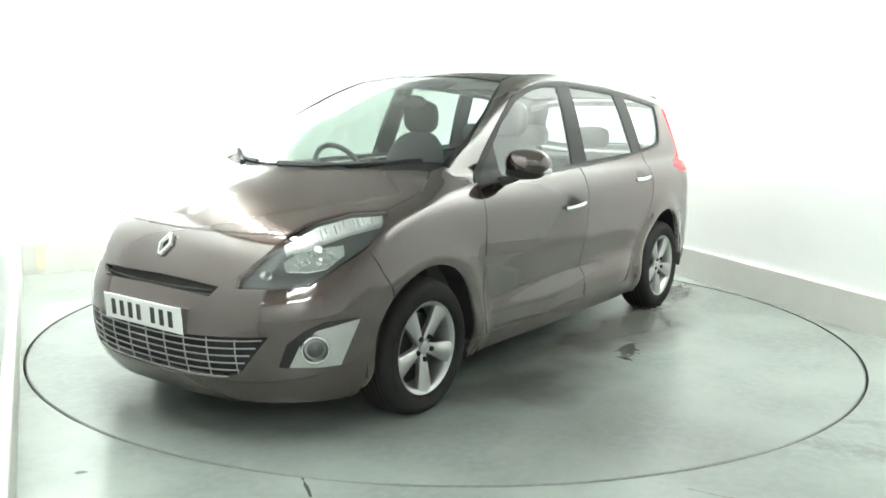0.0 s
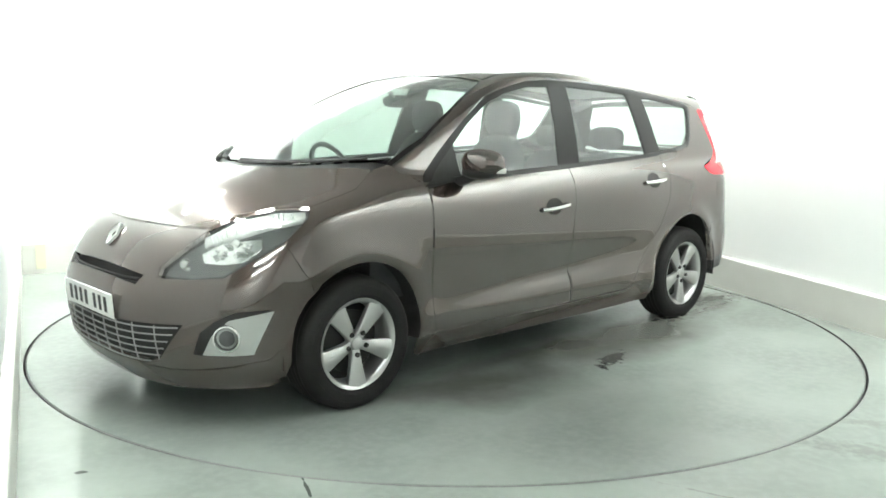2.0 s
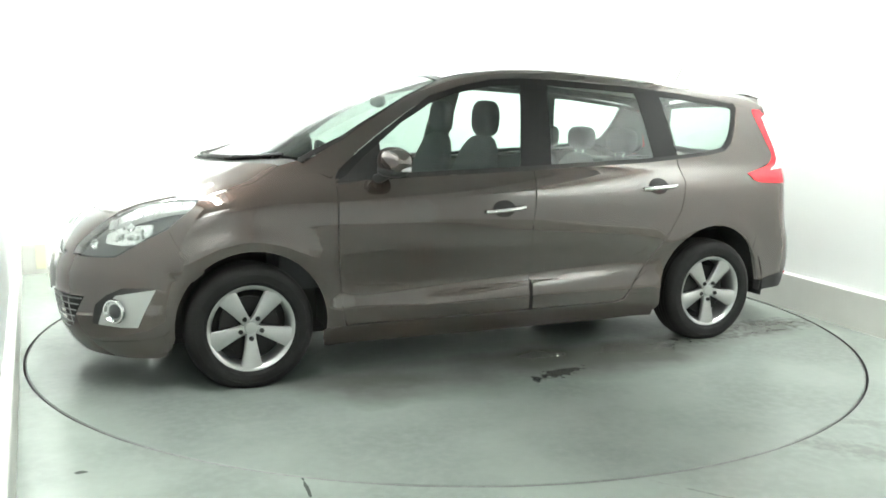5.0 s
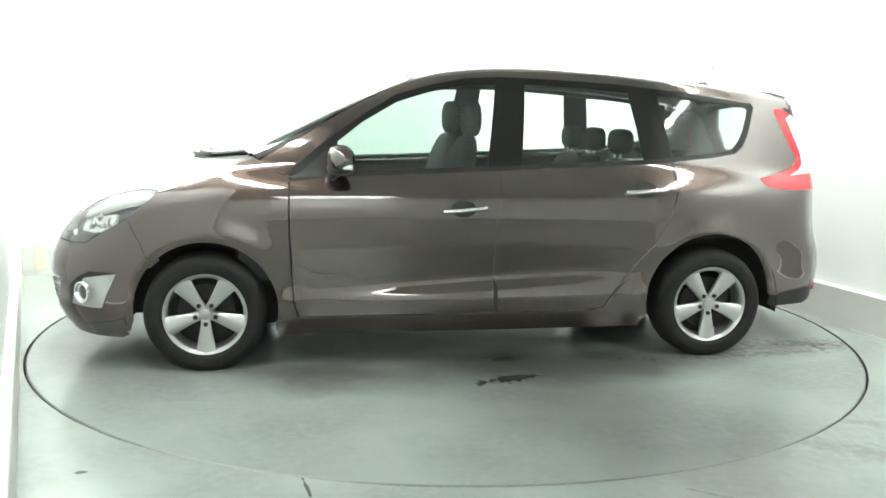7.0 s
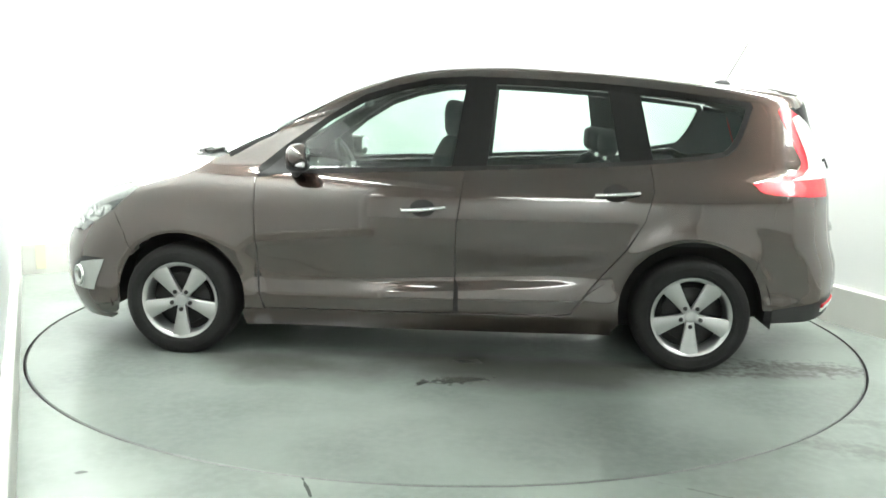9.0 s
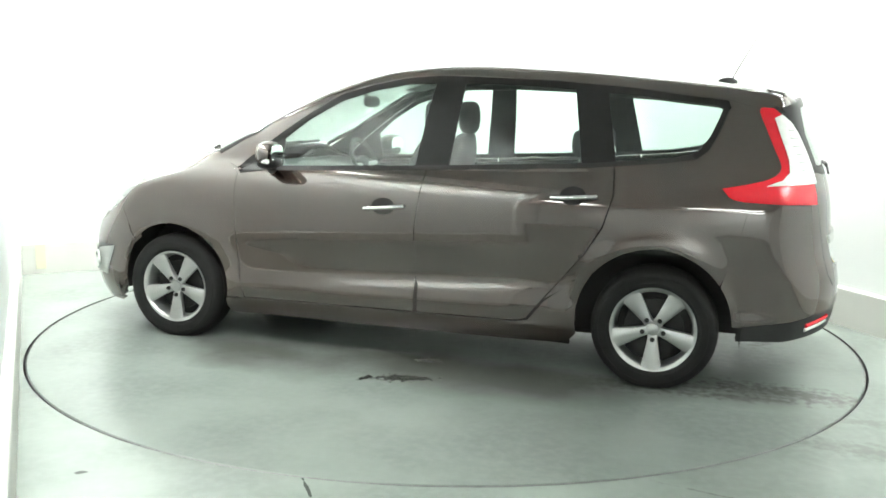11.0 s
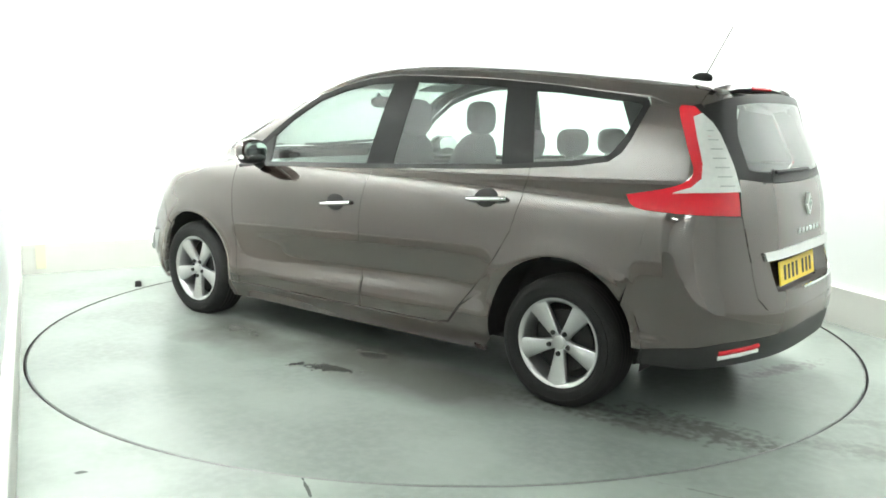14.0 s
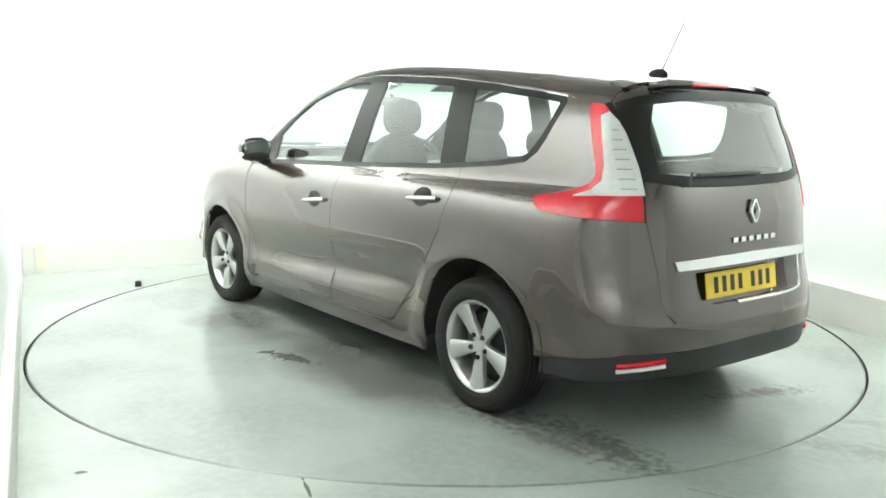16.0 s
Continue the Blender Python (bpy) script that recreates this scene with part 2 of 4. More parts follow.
def booth():
    names = ["wall_west", "wall_north"] + ["wall_corner"] * 8 + ["wall_east", "wall_south_east", "wall_south", "wall_south_west", "wall_return"]
    n = len(CORNERS)
    for i in range(n):
        a, b = CORNERS[i], CORNERS[(i + 1) % n]
        a, b = b, a  # thickness outward
        wall(names[i], a, b, ROOM_H, 0.12, WHITE_WALL, "plain white painted photo booth wall")
    # low plinth along the three walls in view, set inside them
    t = 0.045
    for nm, i in [("baseboard_west", 0), ("baseboard_north", 1)] + [("baseboard_corner", k) for k in range(2, 10)] + [("baseboard_east", 10)]:
        a, b = Vector((*CORNERS[i], 0)), Vector((*CORNERS[i + 1], 0))
        d = (b - a).normalized()
        inn = Vector((d.y, -d.x, 0))
        a2, b2 = a + d * (t if i == 1 else 0), b - d * (t if i == 0 else 0.012 if 1 < i < 10 else 0)
        bm = bmesh.new()
        prof = [(0, 0), (t, 0), (t, 0.244), (t - 0.006, 0.250), (0, 0.252)]
        ends = [[bm.verts.new(p + inn * q + Vector((0, 0, h))) for q, h in prof] for p in (a2, b2)]
        for k in range(len(prof)):
            bm.faces.new((ends[0][k], ends[0][(k + 1) % 5], ends[1][(k + 1) % 5], ends[1][k]))
        bm.faces.new(ends[0])
        bm.faces.new(ends[1])
        bmesh.ops.recalc_face_normals(bm, faces=bm.faces)
        tagged(part(nm, bm, PLINTH, None), "low off-white painted plinth along the wall foot", "baseboard", kind="structure")
    # floor with the round pit of the turntable
    ang = [2 * math.pi * i / 192 for i in range(192)]
    rad = [R_PIT, 2.6, 3.0, 3.6, 4.5, 6, 9, 14]
    verts = [(r * math.cos(a), r * math.sin(a), 0) for r in rad for a in ang]
    faces = [(k * 192 + i, (k + 1) * 192 + i, (k + 1) * 192 + (i + 1) % 192, k * 192 + (i + 1) % 192) for k in range(len(rad) - 1) for i in range(192)]
    tagged(new("floor", mesh_of("floor", verts, faces, FLOOR)), "glossy grey-green painted concrete floor, lightly stained", "floor", kind="structure")
    verts = [(R_PIT * math.cos(a), R_PIT * math.sin(a), h) for h in (-0.001, -0.16) for a in ang]
    faces = [(i, (i + 1) % 192, 192 + (i + 1) % 192, 192 + i) for i in range(192)] + [tuple(range(192, 384))]
    tagged(new("floor_pit", mesh_of("floor_pit", verts, faces, DARK)), "dark round pit under the turntable", "pit", kind="structure")
    bm = bmesh.new()
    plan = [bm.verts.new((x, y, ROOM_H)) for x, y in [(-6, -10), (7, -10), (7, 6), (-6, 6)]]
    top = [bm.verts.new((v.co.x, v.co.y, ROOM_H + 0.1)) for v in plan]
    bm.faces.new(plan), bm.faces.new(top)
    for i in range(4):
        bm.faces.new((plan[i], plan[(i + 1) % 4], top[(i + 1) % 4], top[i]))
    bmesh.ops.recalc_face_normals(bm, faces=bm.faces)
    tagged(part("ceiling", bm, CEILING, None), "plain pale grey booth ceiling", "ceiling", kind="structure")


def added_panel_lamp(x, y, turn, long, wide, sheet):
    light = tagged(new("added_panel_lamp"), "unseen panel lamp added under the ceiling", "ceiling light", "lights over the turntable")
    light.matrix_basis = pose(x, y, ROOM_H - 0.141, 0, 0, turn)
    bm = bmesh.new()
    for sx, sy, cx, cy in ((long + 0.1, 0.05, 0, wide / 2 + 0.025), (long + 0.1, 0.05, 0, -wide / 2 - 0.025), (0.05, wide, long / 2 + 0.025, 0), (0.05, wide, -long / 2 - 0.025, 0)):
        b2 = box_bm(cx, cy, 0.07, sx, sy, 0.14)
        me = bpy.data.meshes.new("tmp")
        b2.to_mesh(me), b2.free()
        bm.from_mesh(me)
        bpy.data.meshes.remove(me)
    part("frame", bm, SILVER, light)
    part("diffuser", box_bm(0, 0, 0.03, long, wide, 0.02), sheet, light, "glowing white diffuser sheet")
    return light


booth()
# Unseen fill lamps added behind the camera to brighten flank and glass reflections
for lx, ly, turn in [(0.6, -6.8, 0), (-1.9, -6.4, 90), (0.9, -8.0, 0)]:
    added_panel_lamp(lx, ly, turn, 1.6, 0.30, FILL_DIFFUSER)


def wall_wash(name, i, count, wide, over):
    """A row of assumed lamps close to a wall, above an added, unseen board that hides them from the room."""
    a, b = Vector((*CORNERS[i], 0)), Vector((*CORNERS[i + 1], 0))
    d = (b - a).normalized()
    inn = Vector((d.y, -d.x, 0))
    run = (b - a).length
    for k in range(count if i != 10 else count - 1):
        c = a + d * (run * (k + 0.5) / count) + inn * 0.55
        added_panel_lamp(c.x, c.y, math.degrees(math.atan2(d.y, d.x)), run / count - 0.25, wide, DIFFUSER)
    # Added board, out of view: keeps the lamps out of the car's reflections
    e, f = a + inn * 0.80 - d * over[0], b + inn * 0.80 + d * over[1]
    wall(name, (e.x, e.y), (f.x, f.y), 0.62, 0.02, WHITE_WALL, "unseen white board added to hide the lamps from reflections", ROOM_H - 0.621)


wall_wash("added_baffle_west", 0, 2, 0.165, (0, -0.83))
wall_wash("added_baffle_north", 1, 2, 0.20, (-0.83, -0.03))
wall_wash("added_baffle_east", 10, 4, 0.185, (-0.03, 0))


def turntable():
    ang = [2 * math.pi * i / 192 for i in range(192)]
    prof = [(0.6, 0), (1.4, 0), (R_DISC - 0.004, 0), (R_DISC, -0.004), (R_DISC, -0.05)]
    verts = [(0, 0, 0)] + [(r * math.cos(a), r * math.sin(a), h) for r, h in prof for a in ang]
    faces = [(0, 1 + i, 1 + (i + 1) % 192) for i in range(192)]
    for k in range(len(prof) - 1):
        faces += [(1 + k * 192 + i, 1 + (k + 1) * 192 + i, 1 + (k + 1) * 192 + (i + 1) % 192, 1 + k * 192 + (i + 1) % 192) for i in range(192)]
    faces.append(tuple(reversed(range(1 + 4 * 192, 1 + 5 * 192))))
    disc = tagged(new("turntable", mesh_of("turntable", verts, faces, DISC)), "flush round grey-green turntable plate with dark scuffs and painted car shade", "turntable")
    ring = lathe_bm([(R_DISC + 0.0005, -0.002), (R_DISC + 0.004, -0.003), (R_DISC + 0.004, -0.048), (R_DISC + 0.0005, -0.049)], 192, "z")
    part("edge_ring", ring, STEEL, disc, "dark steel rim band", smooth=True)
    return disc


plate = turntable()


# ---- the car's skin ----
def lerp_tab(v, tab):
    """Smooth table: monotone-ish cubic through (position, value) pairs."""
    xs = np.array([a for a, _ in tab]); ys = np.array([b for _, b in tab])
    if xs[0] > xs[-1]:
        xs, ys = xs[::-1], ys[::-1]
    v = np.clip(v, xs[0], xs[-1])
    m = np.gradient(ys, xs)
    i = np.clip(np.searchsorted(xs, v) - 1, 0, len(xs) - 2)
    h = xs[i + 1] - xs[i]; u = (v - xs[i]) / h
    return ((1 + 2 * u) * (1 - u) ** 2 * ys[i] + u * (1 - u) ** 2 * h * m[i]
            + u * u * (3 - 2 * u) * ys[i + 1] + u * u * (u - 1) * h * m[i + 1])


TOP = [(2.6, .50), (2.35, .66), (2.22, .755), (2.05, .845), (1.88, .915), (1.71, .975), (1.53, 1.03), (1.36, 1.08), (1.19, 1.155), (1.01, 1.245),
       (.83, 1.325), (.65, 1.405), (.47, 1.485), (.32, 1.54), (.15, 1.588), (-.03, 1.613), (-.31, 1.628), (-.74, 1.615),
       (-1.27, 1.575), (-1.89, 1.512), (-2.1, 1.485), (-2.6, 1.43)]
BULGE = [(2.3, 0.0), (2.05, .012), (1.88, .028), (1.71, .038), (1.53, .044), (1.36, .050), (1.19, .050), (1.01, .050), (.83, .045), (.65, .034), (.47, .018), (.25, .004), (.05, 0.0), (-2.6, 0.0)]
SIDE = [(.10, .74), (.18, .79), (.25, .826), (.34, .837), (.45, .829), (.55, .835), (.65, .852), (.75, .857), (.86, .853), (.94, .836), (1.0, .806), (1.05, .768),
        (1.12, .744), (1.22, .712), (1.35, .668), (1.50, .605), (1.62, .55), (1.75, .48)]
NOSE = [(.05, 2.05), (.15, 2.17), (.25, 2.235), (.36, 2.265), (.47, 2.272), (.56, 2.262), (.65, 2.222), (.75, 2.165), (.85, 2.10), (1.0, 1.98), (1.7, 1.4)]
TAIL = [(.05, 2.10), (.18, 2.20), (.28, 2.255), (.42, 2.285), (.56, 2.280), (.68, 2.245), (.80, 2.228), (.95, 2.212), (1.06, 2.185), (1.17, 2.145),
        (1.33, 2.08), (1.45, 2.045), (1.7, 1.98)]


def body(x, y, z):
    """Signed distance, roughly, to the car's skin: below zero inside."""
    y = np.abs(y)
    low = 1 / (1 + np.exp((z - 1.02) / .03))
    back, ahead = np.maximum(0, -x - .7), np.maximum(0, x - .95)
    wide = lerp_tab(z, SIDE) - low * (.030 * back ** 2 + .045 * ahead ** 2) - (1 - low) * .040 * back ** 2 - (1 - low) * .02 * np.maximum(0, x - .2) ** 2
    wide = wide + .007 * np.exp(-((z - .52) / .11) ** 2) * (1 - 1 / (1 + np.exp((np.abs(x) - 1.10) / .18)))
    for cx in (1.38, -1.37):  # swollen arches
        r = np.hypot(x - cx, z - .31)
        wide = wide + .019 * np.exp(-((r - .405) / .070) ** 2) * low
    fold = .405 + .052 * (.4 - x)  # pressed ledge low on the doors
    span = 1 / (1 + np.exp((x - .45) / .10)) / (1 + np.exp((-.80 - x) / .07))
    wide = wide + span * (.017 / (1 + np.exp((z - fold) / .010)) - .010 * np.exp(-((z - fold - .06) / .07) ** 2))
    g1 = y - wide
    crown = .115 * y ** 2
    g2 = (z - lerp_tab(x, TOP) - lerp_tab(x, BULGE) * (1 - 2.0 * y ** 2) + crown) * .93
    g3 = (x - lerp_tab(z, NOSE) + .285 * (y / .731) ** 3.4) * .85
    g4 = (-x - lerp_tab(z, TAIL) + .085 * (y / .556) ** 3.2) * .9
    k = .023
    g = np.stack([g1, g2, g3, g4])
    m = g.max(0)
    return m + k * np.log(np.exp((g - m) / k).sum(0))


def meet(o, d, far=3.0, steps=220):
    """First place where rays from o along d enter the body."""
    o, d = np.broadcast_arrays(np.asarray(o, float), np.asarray(d, float))
    s = np.linspace(0, far, steps)
    p = o[:, None] + s[None, :, None] * d[:, None]
    f = body(p[..., 0], p[..., 1], p[..., 2])
    inside = f < 0
    i = np.where(inside.any(1), inside.argmax(1), f.argmin(1))
    lo, hi = s[np.maximum(i - 1, 0)], s[i]
    for _ in range(22):
        mid = (lo + hi) / 2
        q = o + mid[:, None] * d
        neg = body(q[:, 0], q[:, 1], q[:, 2]) < 0
        hi, lo = np.where(neg, mid, hi), np.where(neg, lo, mid)
    return o + hi[:, None] * d


def outward(p, e=.003):
    """Unit normals of the body at the points p."""
    g = np.empty_like(p)
    for a in range(3):
        s = np.zeros(3); s[a] = e
        q, r = p + s, p - s
        g[:, a] = body(q[:, 0], q[:, 1], q[:, 2]) - body(r[:, 0], r[:, 1], r[:, 2])
    return g / np.maximum(np.linalg.norm(g, axis=1), 1e-9)[:, None]


# ---- the car's panels, cut from that skin ----
class Side:  # seen square from the side: x, z
    step = (0.05, 0.02)

    def to3(self, q):
        return meet(np.stack([q[:, 0], np.full(len(q), 1.5), q[:, 1]], 1), np.array([[0, -1.0, 0]]), 1.5)

    def to2(self, p):
        return p[0], p[2]


class Top:  # from above: x, y
    step = (0.06, 0.06)

    def to3(self, q):
        return meet(np.stack([q[:, 0], q[:, 1], np.full(len(q), 2.2)], 1), np.array([[0, 0, -1.0]]), 2.0)

    def to2(self, p):
        return p[0], p[1]


class Slant:  # from the side and above, for the shoulder, the wings and the roof rails
    step = (0.05, 0.03)
    c, s = math.cos(radians(42)), math.sin(radians(42))

    def to3(self, q):
        o = np.stack([q[:, 0], 1.6 * self.c - q[:, 1] * self.s, 0.5 + 1.6 * self.s + q[:, 1] * self.c], 1)
        return meet(o, np.array([[0, -self.c, -self.s]]), 2.0)

    def to2(self, p):
        return p[0], -p[1] * self.s + (p[2] - 0.5) * self.c


class Turn:  # round an upright axis, for the nose (way=1) and the tail (way=-1)
    step = (0.05, 0.04)

    def __init__(self, way, axis):
        self.way, self.axis = way, axis

    def to3(self, q):
        a = q[:, 0]
        o = np.stack([self.axis + self.way * 2 * np.cos(a), 2 * np.sin(a), q[:, 1]], 1)
        return meet(o, np.stack([-self.way * np.cos(a), -np.sin(a), 0 * a], 1), 2.0)

    def to2(self, p):
        return math.atan2(p[1], self.way * (p[0] - self.axis)), p[2]


SIDE_ON, ABOVE, SLANT, NOSE_ON, TAIL_ON = Side(), Top(), Slant(), Turn(1, 0.9), Turn(-1, -0.9)


def fine(points, gap=0.03):
    """Closed outline with extra points along straight runs."""
    out = []
    for a, b in zip(points, points[1:] + points[:1]):
        n = max(1, int(math.dist(a, b) / gap))
        out += [(a[0] + (b[0] - a[0]) * i / n, a[1] + (b[1] - a[1]) * i / n) for i in range(n)]
    return out


def bend(points, n=6):
    """Smooth open line through the points."""
    p = [np.array(v, float) for v in points]
    p = [2 * p[0] - p[1]] + p + [2 * p[-1] - p[-2]]
    out = []
    for i in range(1, len(p) - 2):
        for k in range(n):
            u = k / n
            out.append(tuple(0.5 * (2 * p[i] + (p[i + 1] - p[i - 1]) * u + (2 * p[i - 1] - 5 * p[i] + 4 * p[i + 1] - p[i + 2]) * u * u
                                    + (3 * p[i] - p[i - 1] - 3 * p[i + 1] + p[i + 2]) * u ** 3)))
    return out + [tuple(p[-2])]


def skin(outline, proj, lift=0.0, depth=0.018, sym=False, mirror=False, gap=0.03):
    """Vertices, faces and normals of a panel cut from the body along a 2D outline, with its turned-in edge."""
    pts = [p for p, q in zip(outline, outline[1:] + outline[:1]) if math.dist(p, q) > 1e-4]  # the grid below cuts the long edges
    bm = bmesh.new()
    vs = [bm.verts.new((a, b, 0)) for a, b in pts]
    bm.faces.new(vs)
    bm.normal_update()
    bmesh.ops.triangulate(bm, faces=bm.faces[:], ngon_method="EAR_CLIP")
    lo, hi = np.min(pts, 0), np.max(pts, 0)
    for ax in (0, 1):
        s = proj.step[ax]
        for k in range(int(math.floor(lo[ax] / s)) + 1, int(math.ceil(hi[ax] / s))):
            co, no = [0, 0, 0], [0, 0, 0]
            co[ax], no[ax] = k * s, 1
            bmesh.ops.bisect_plane(bm, geom=bm.verts[:] + bm.edges[:] + bm.faces[:], dist=1e-6, plane_co=co, plane_no=no)
    bm.verts.index_update()
    q = np.array([v.co[:2] for v in bm.verts])
    P = proj.to3(q)
    N = outward(P)
    P = P + N * lift
    faces = [[v.index for v in f.verts] for f in bm.faces]
    f0 = P[faces[0]]
    edges = [(e.verts[0].index, e.verts[1].index, [v.index for v in e.link_faces[0].verts]) for e in bm.edges if len(e.link_faces) == 1]
    bm.free()
    V, F, NN = [list(P)], [], [list(N)]
    verts, norms = list(P), list(N)
    for f in faces:
        face_up = np.cross(P[f], P[f[1:] + f[:1]]).sum(0)
        F.append(f if np.dot(face_up, N[f].mean(0)) > 0 else f[::-1])
    if depth:
        for a, b, f in edges:
            if sym and abs(q[a][0 if proj in (NOSE_ON, TAIL_ON) else 1]) < 1e-5 and abs(q[b][0 if proj in (NOSE_ON, TAIL_ON) else 1]) < 1e-5:
                continue
            away = (P[a] + P[b]) / 2 - P[f].mean(0)
            n = (N[a] + N[b]) / 2
            side = np.cross(P[b] - P[a], n)
            side = side / max(np.linalg.norm(side), 1e-9)
            if np.dot(side, away) < 0:
                side, a, b = -side, b, a
            i = len(verts)
            verts += [P[a], P[b], P[b] - N[b] * depth, P[a] - N[a] * depth]
            norms += [side * 0.15 + n] * 4
            quad = [i, i + 1, i + 2, i + 3]
            if np.dot(np.cross(verts[i + 1] - verts[i], verts[i + 2] - verts[i]), side) < 0:
                quad = quad[::-1]
            F.append(quad)
    verts, norms = np.array(verts), np.array(norms)
    if sym or mirror:
        flip = np.array([1, -1, 1])
        V2, N2, F2 = verts * flip, norms * flip, [f[::-1] for f in F]
        if mirror:
            return V2, F2, N2
        off = len(verts)
        F = F + [[k + off for k in f] for f in F2]
        verts, norms = np.vstack([verts, V2]), np.vstack([norms, N2])
    return verts, F, norms


def panel(name, outline, proj, mat, parent, label="", lift=0.0, depth=0.018, sym=False, both=False, solid=True, gap=0.03):
    """A body panel as one part. outline: 2D points of the projection, or 3D points. sym: half outline from y = 0, made whole. both: and its twin on the far side."""
    flat = [p if len(p) == 2 else proj.to2(p) for p in outline]
    obs = []
    for mir in ((False, True) if both else (False,)):
        v, f, n = skin(flat, proj, lift, depth, sym, mir, gap)
        obs.append(part(name, mesh_of(name, v, f, mat, normals=n), mat, parent, label))
    return obs[0] if not both else obs


def arch(cx, cz, r, a0, a1, n=22):
    return [(cx + r * math.cos(radians(a0 + (a1 - a0) * i / n)), cz + r * math.sin(radians(a0 + (a1 - a0) * i / n))) for i in range(n + 1)]


def on_side(points):
    """3D places on the flank for x, z pairs."""
    return [tuple(p) for p in SIDE_ON.to3(np.array(points, float))]


def on_nose(y, z, lift=0.0):
    p = meet(np.array([[3.2, y, z]]), np.array([[-1.0, 0, 0]]), 2.0)
    return p[0] + outward(p)[0] * lift


def on_tail(y, z, lift=0.0):
    p = meet(np.array([[-3.2, y, z]]), np.array([[1.0, 0, 0]]), 2.0)
    return p[0] + outward(p)[0] * lift


def belt(x):
    return float(np.interp(x, [-1.6, -1.152, -1.017, -0.147, 0.581, 0.973], [1.158, 1.107, 1.094, 1.053, 1.026, 1.012]))


FRONT_HUB, REAR_HUB, HUB_Z, TYRE_R = 1.387, -1.387, 0.298, 0.312
ROOF_LINE = [(-1.663, 1.428), (-1.226, 1.484), (-0.856, 1.517), (-0.399, 1.538), (-0.176, 1.543), (0.015, 1.529), (0.204, 1.491), (0.388, 1.436),
             (0.573, 1.323), (0.70, 1.235), (0.812, 1.153), (0.93, 1.056)]
SCREEN_EDGE = [(1.11, 0.735, 1.085), (0.894, 0.699, 1.211), (0.656, 0.640, 1.349), (0.376, 0.546, 1.486), (0.279, 0.503, 1.525)]
LAMP_FRONT = [(2.162, 0.461, 0.652), (2.143, 0.457, 0.690), (2.059, 0.514, 0.777), (1.999, 0.549, 0.819), (1.844, 0.588, 0.888), (1.715, 0.660, 0.923), (1.618, 0.775, 0.932),
              (1.652, 0.807, 0.890), (1.733, 0.799, 0.815), (1.875, 0.742, 0.733), (1.987, 0.686, 0.661), (2.092, 0.579, 0.652)]
LAMP_REAR = [(-1.905, 0.596, 1.388), (-1.838, 0.606, 1.377), (-1.903, 0.653, 1.222), (-1.948, 0.681, 1.115), (-1.910, 0.704, 1.065), (-1.817, 0.733, 1.035), (-1.687, 0.767, 1.009),
             (-1.740, 0.790, 0.962), (-1.930, 0.781, 0.950), (-2.115, 0.583, 0.939), (-2.098, 0.577, 1.029), (-2.060, 0.580, 1.139), (-1.993, 0.590, 1.281)]


def on_top(points):
    """3D places on the upper skin for x, y pairs."""
    return [tuple(p) for p in ABOVE.to3(np.array(points, float))]


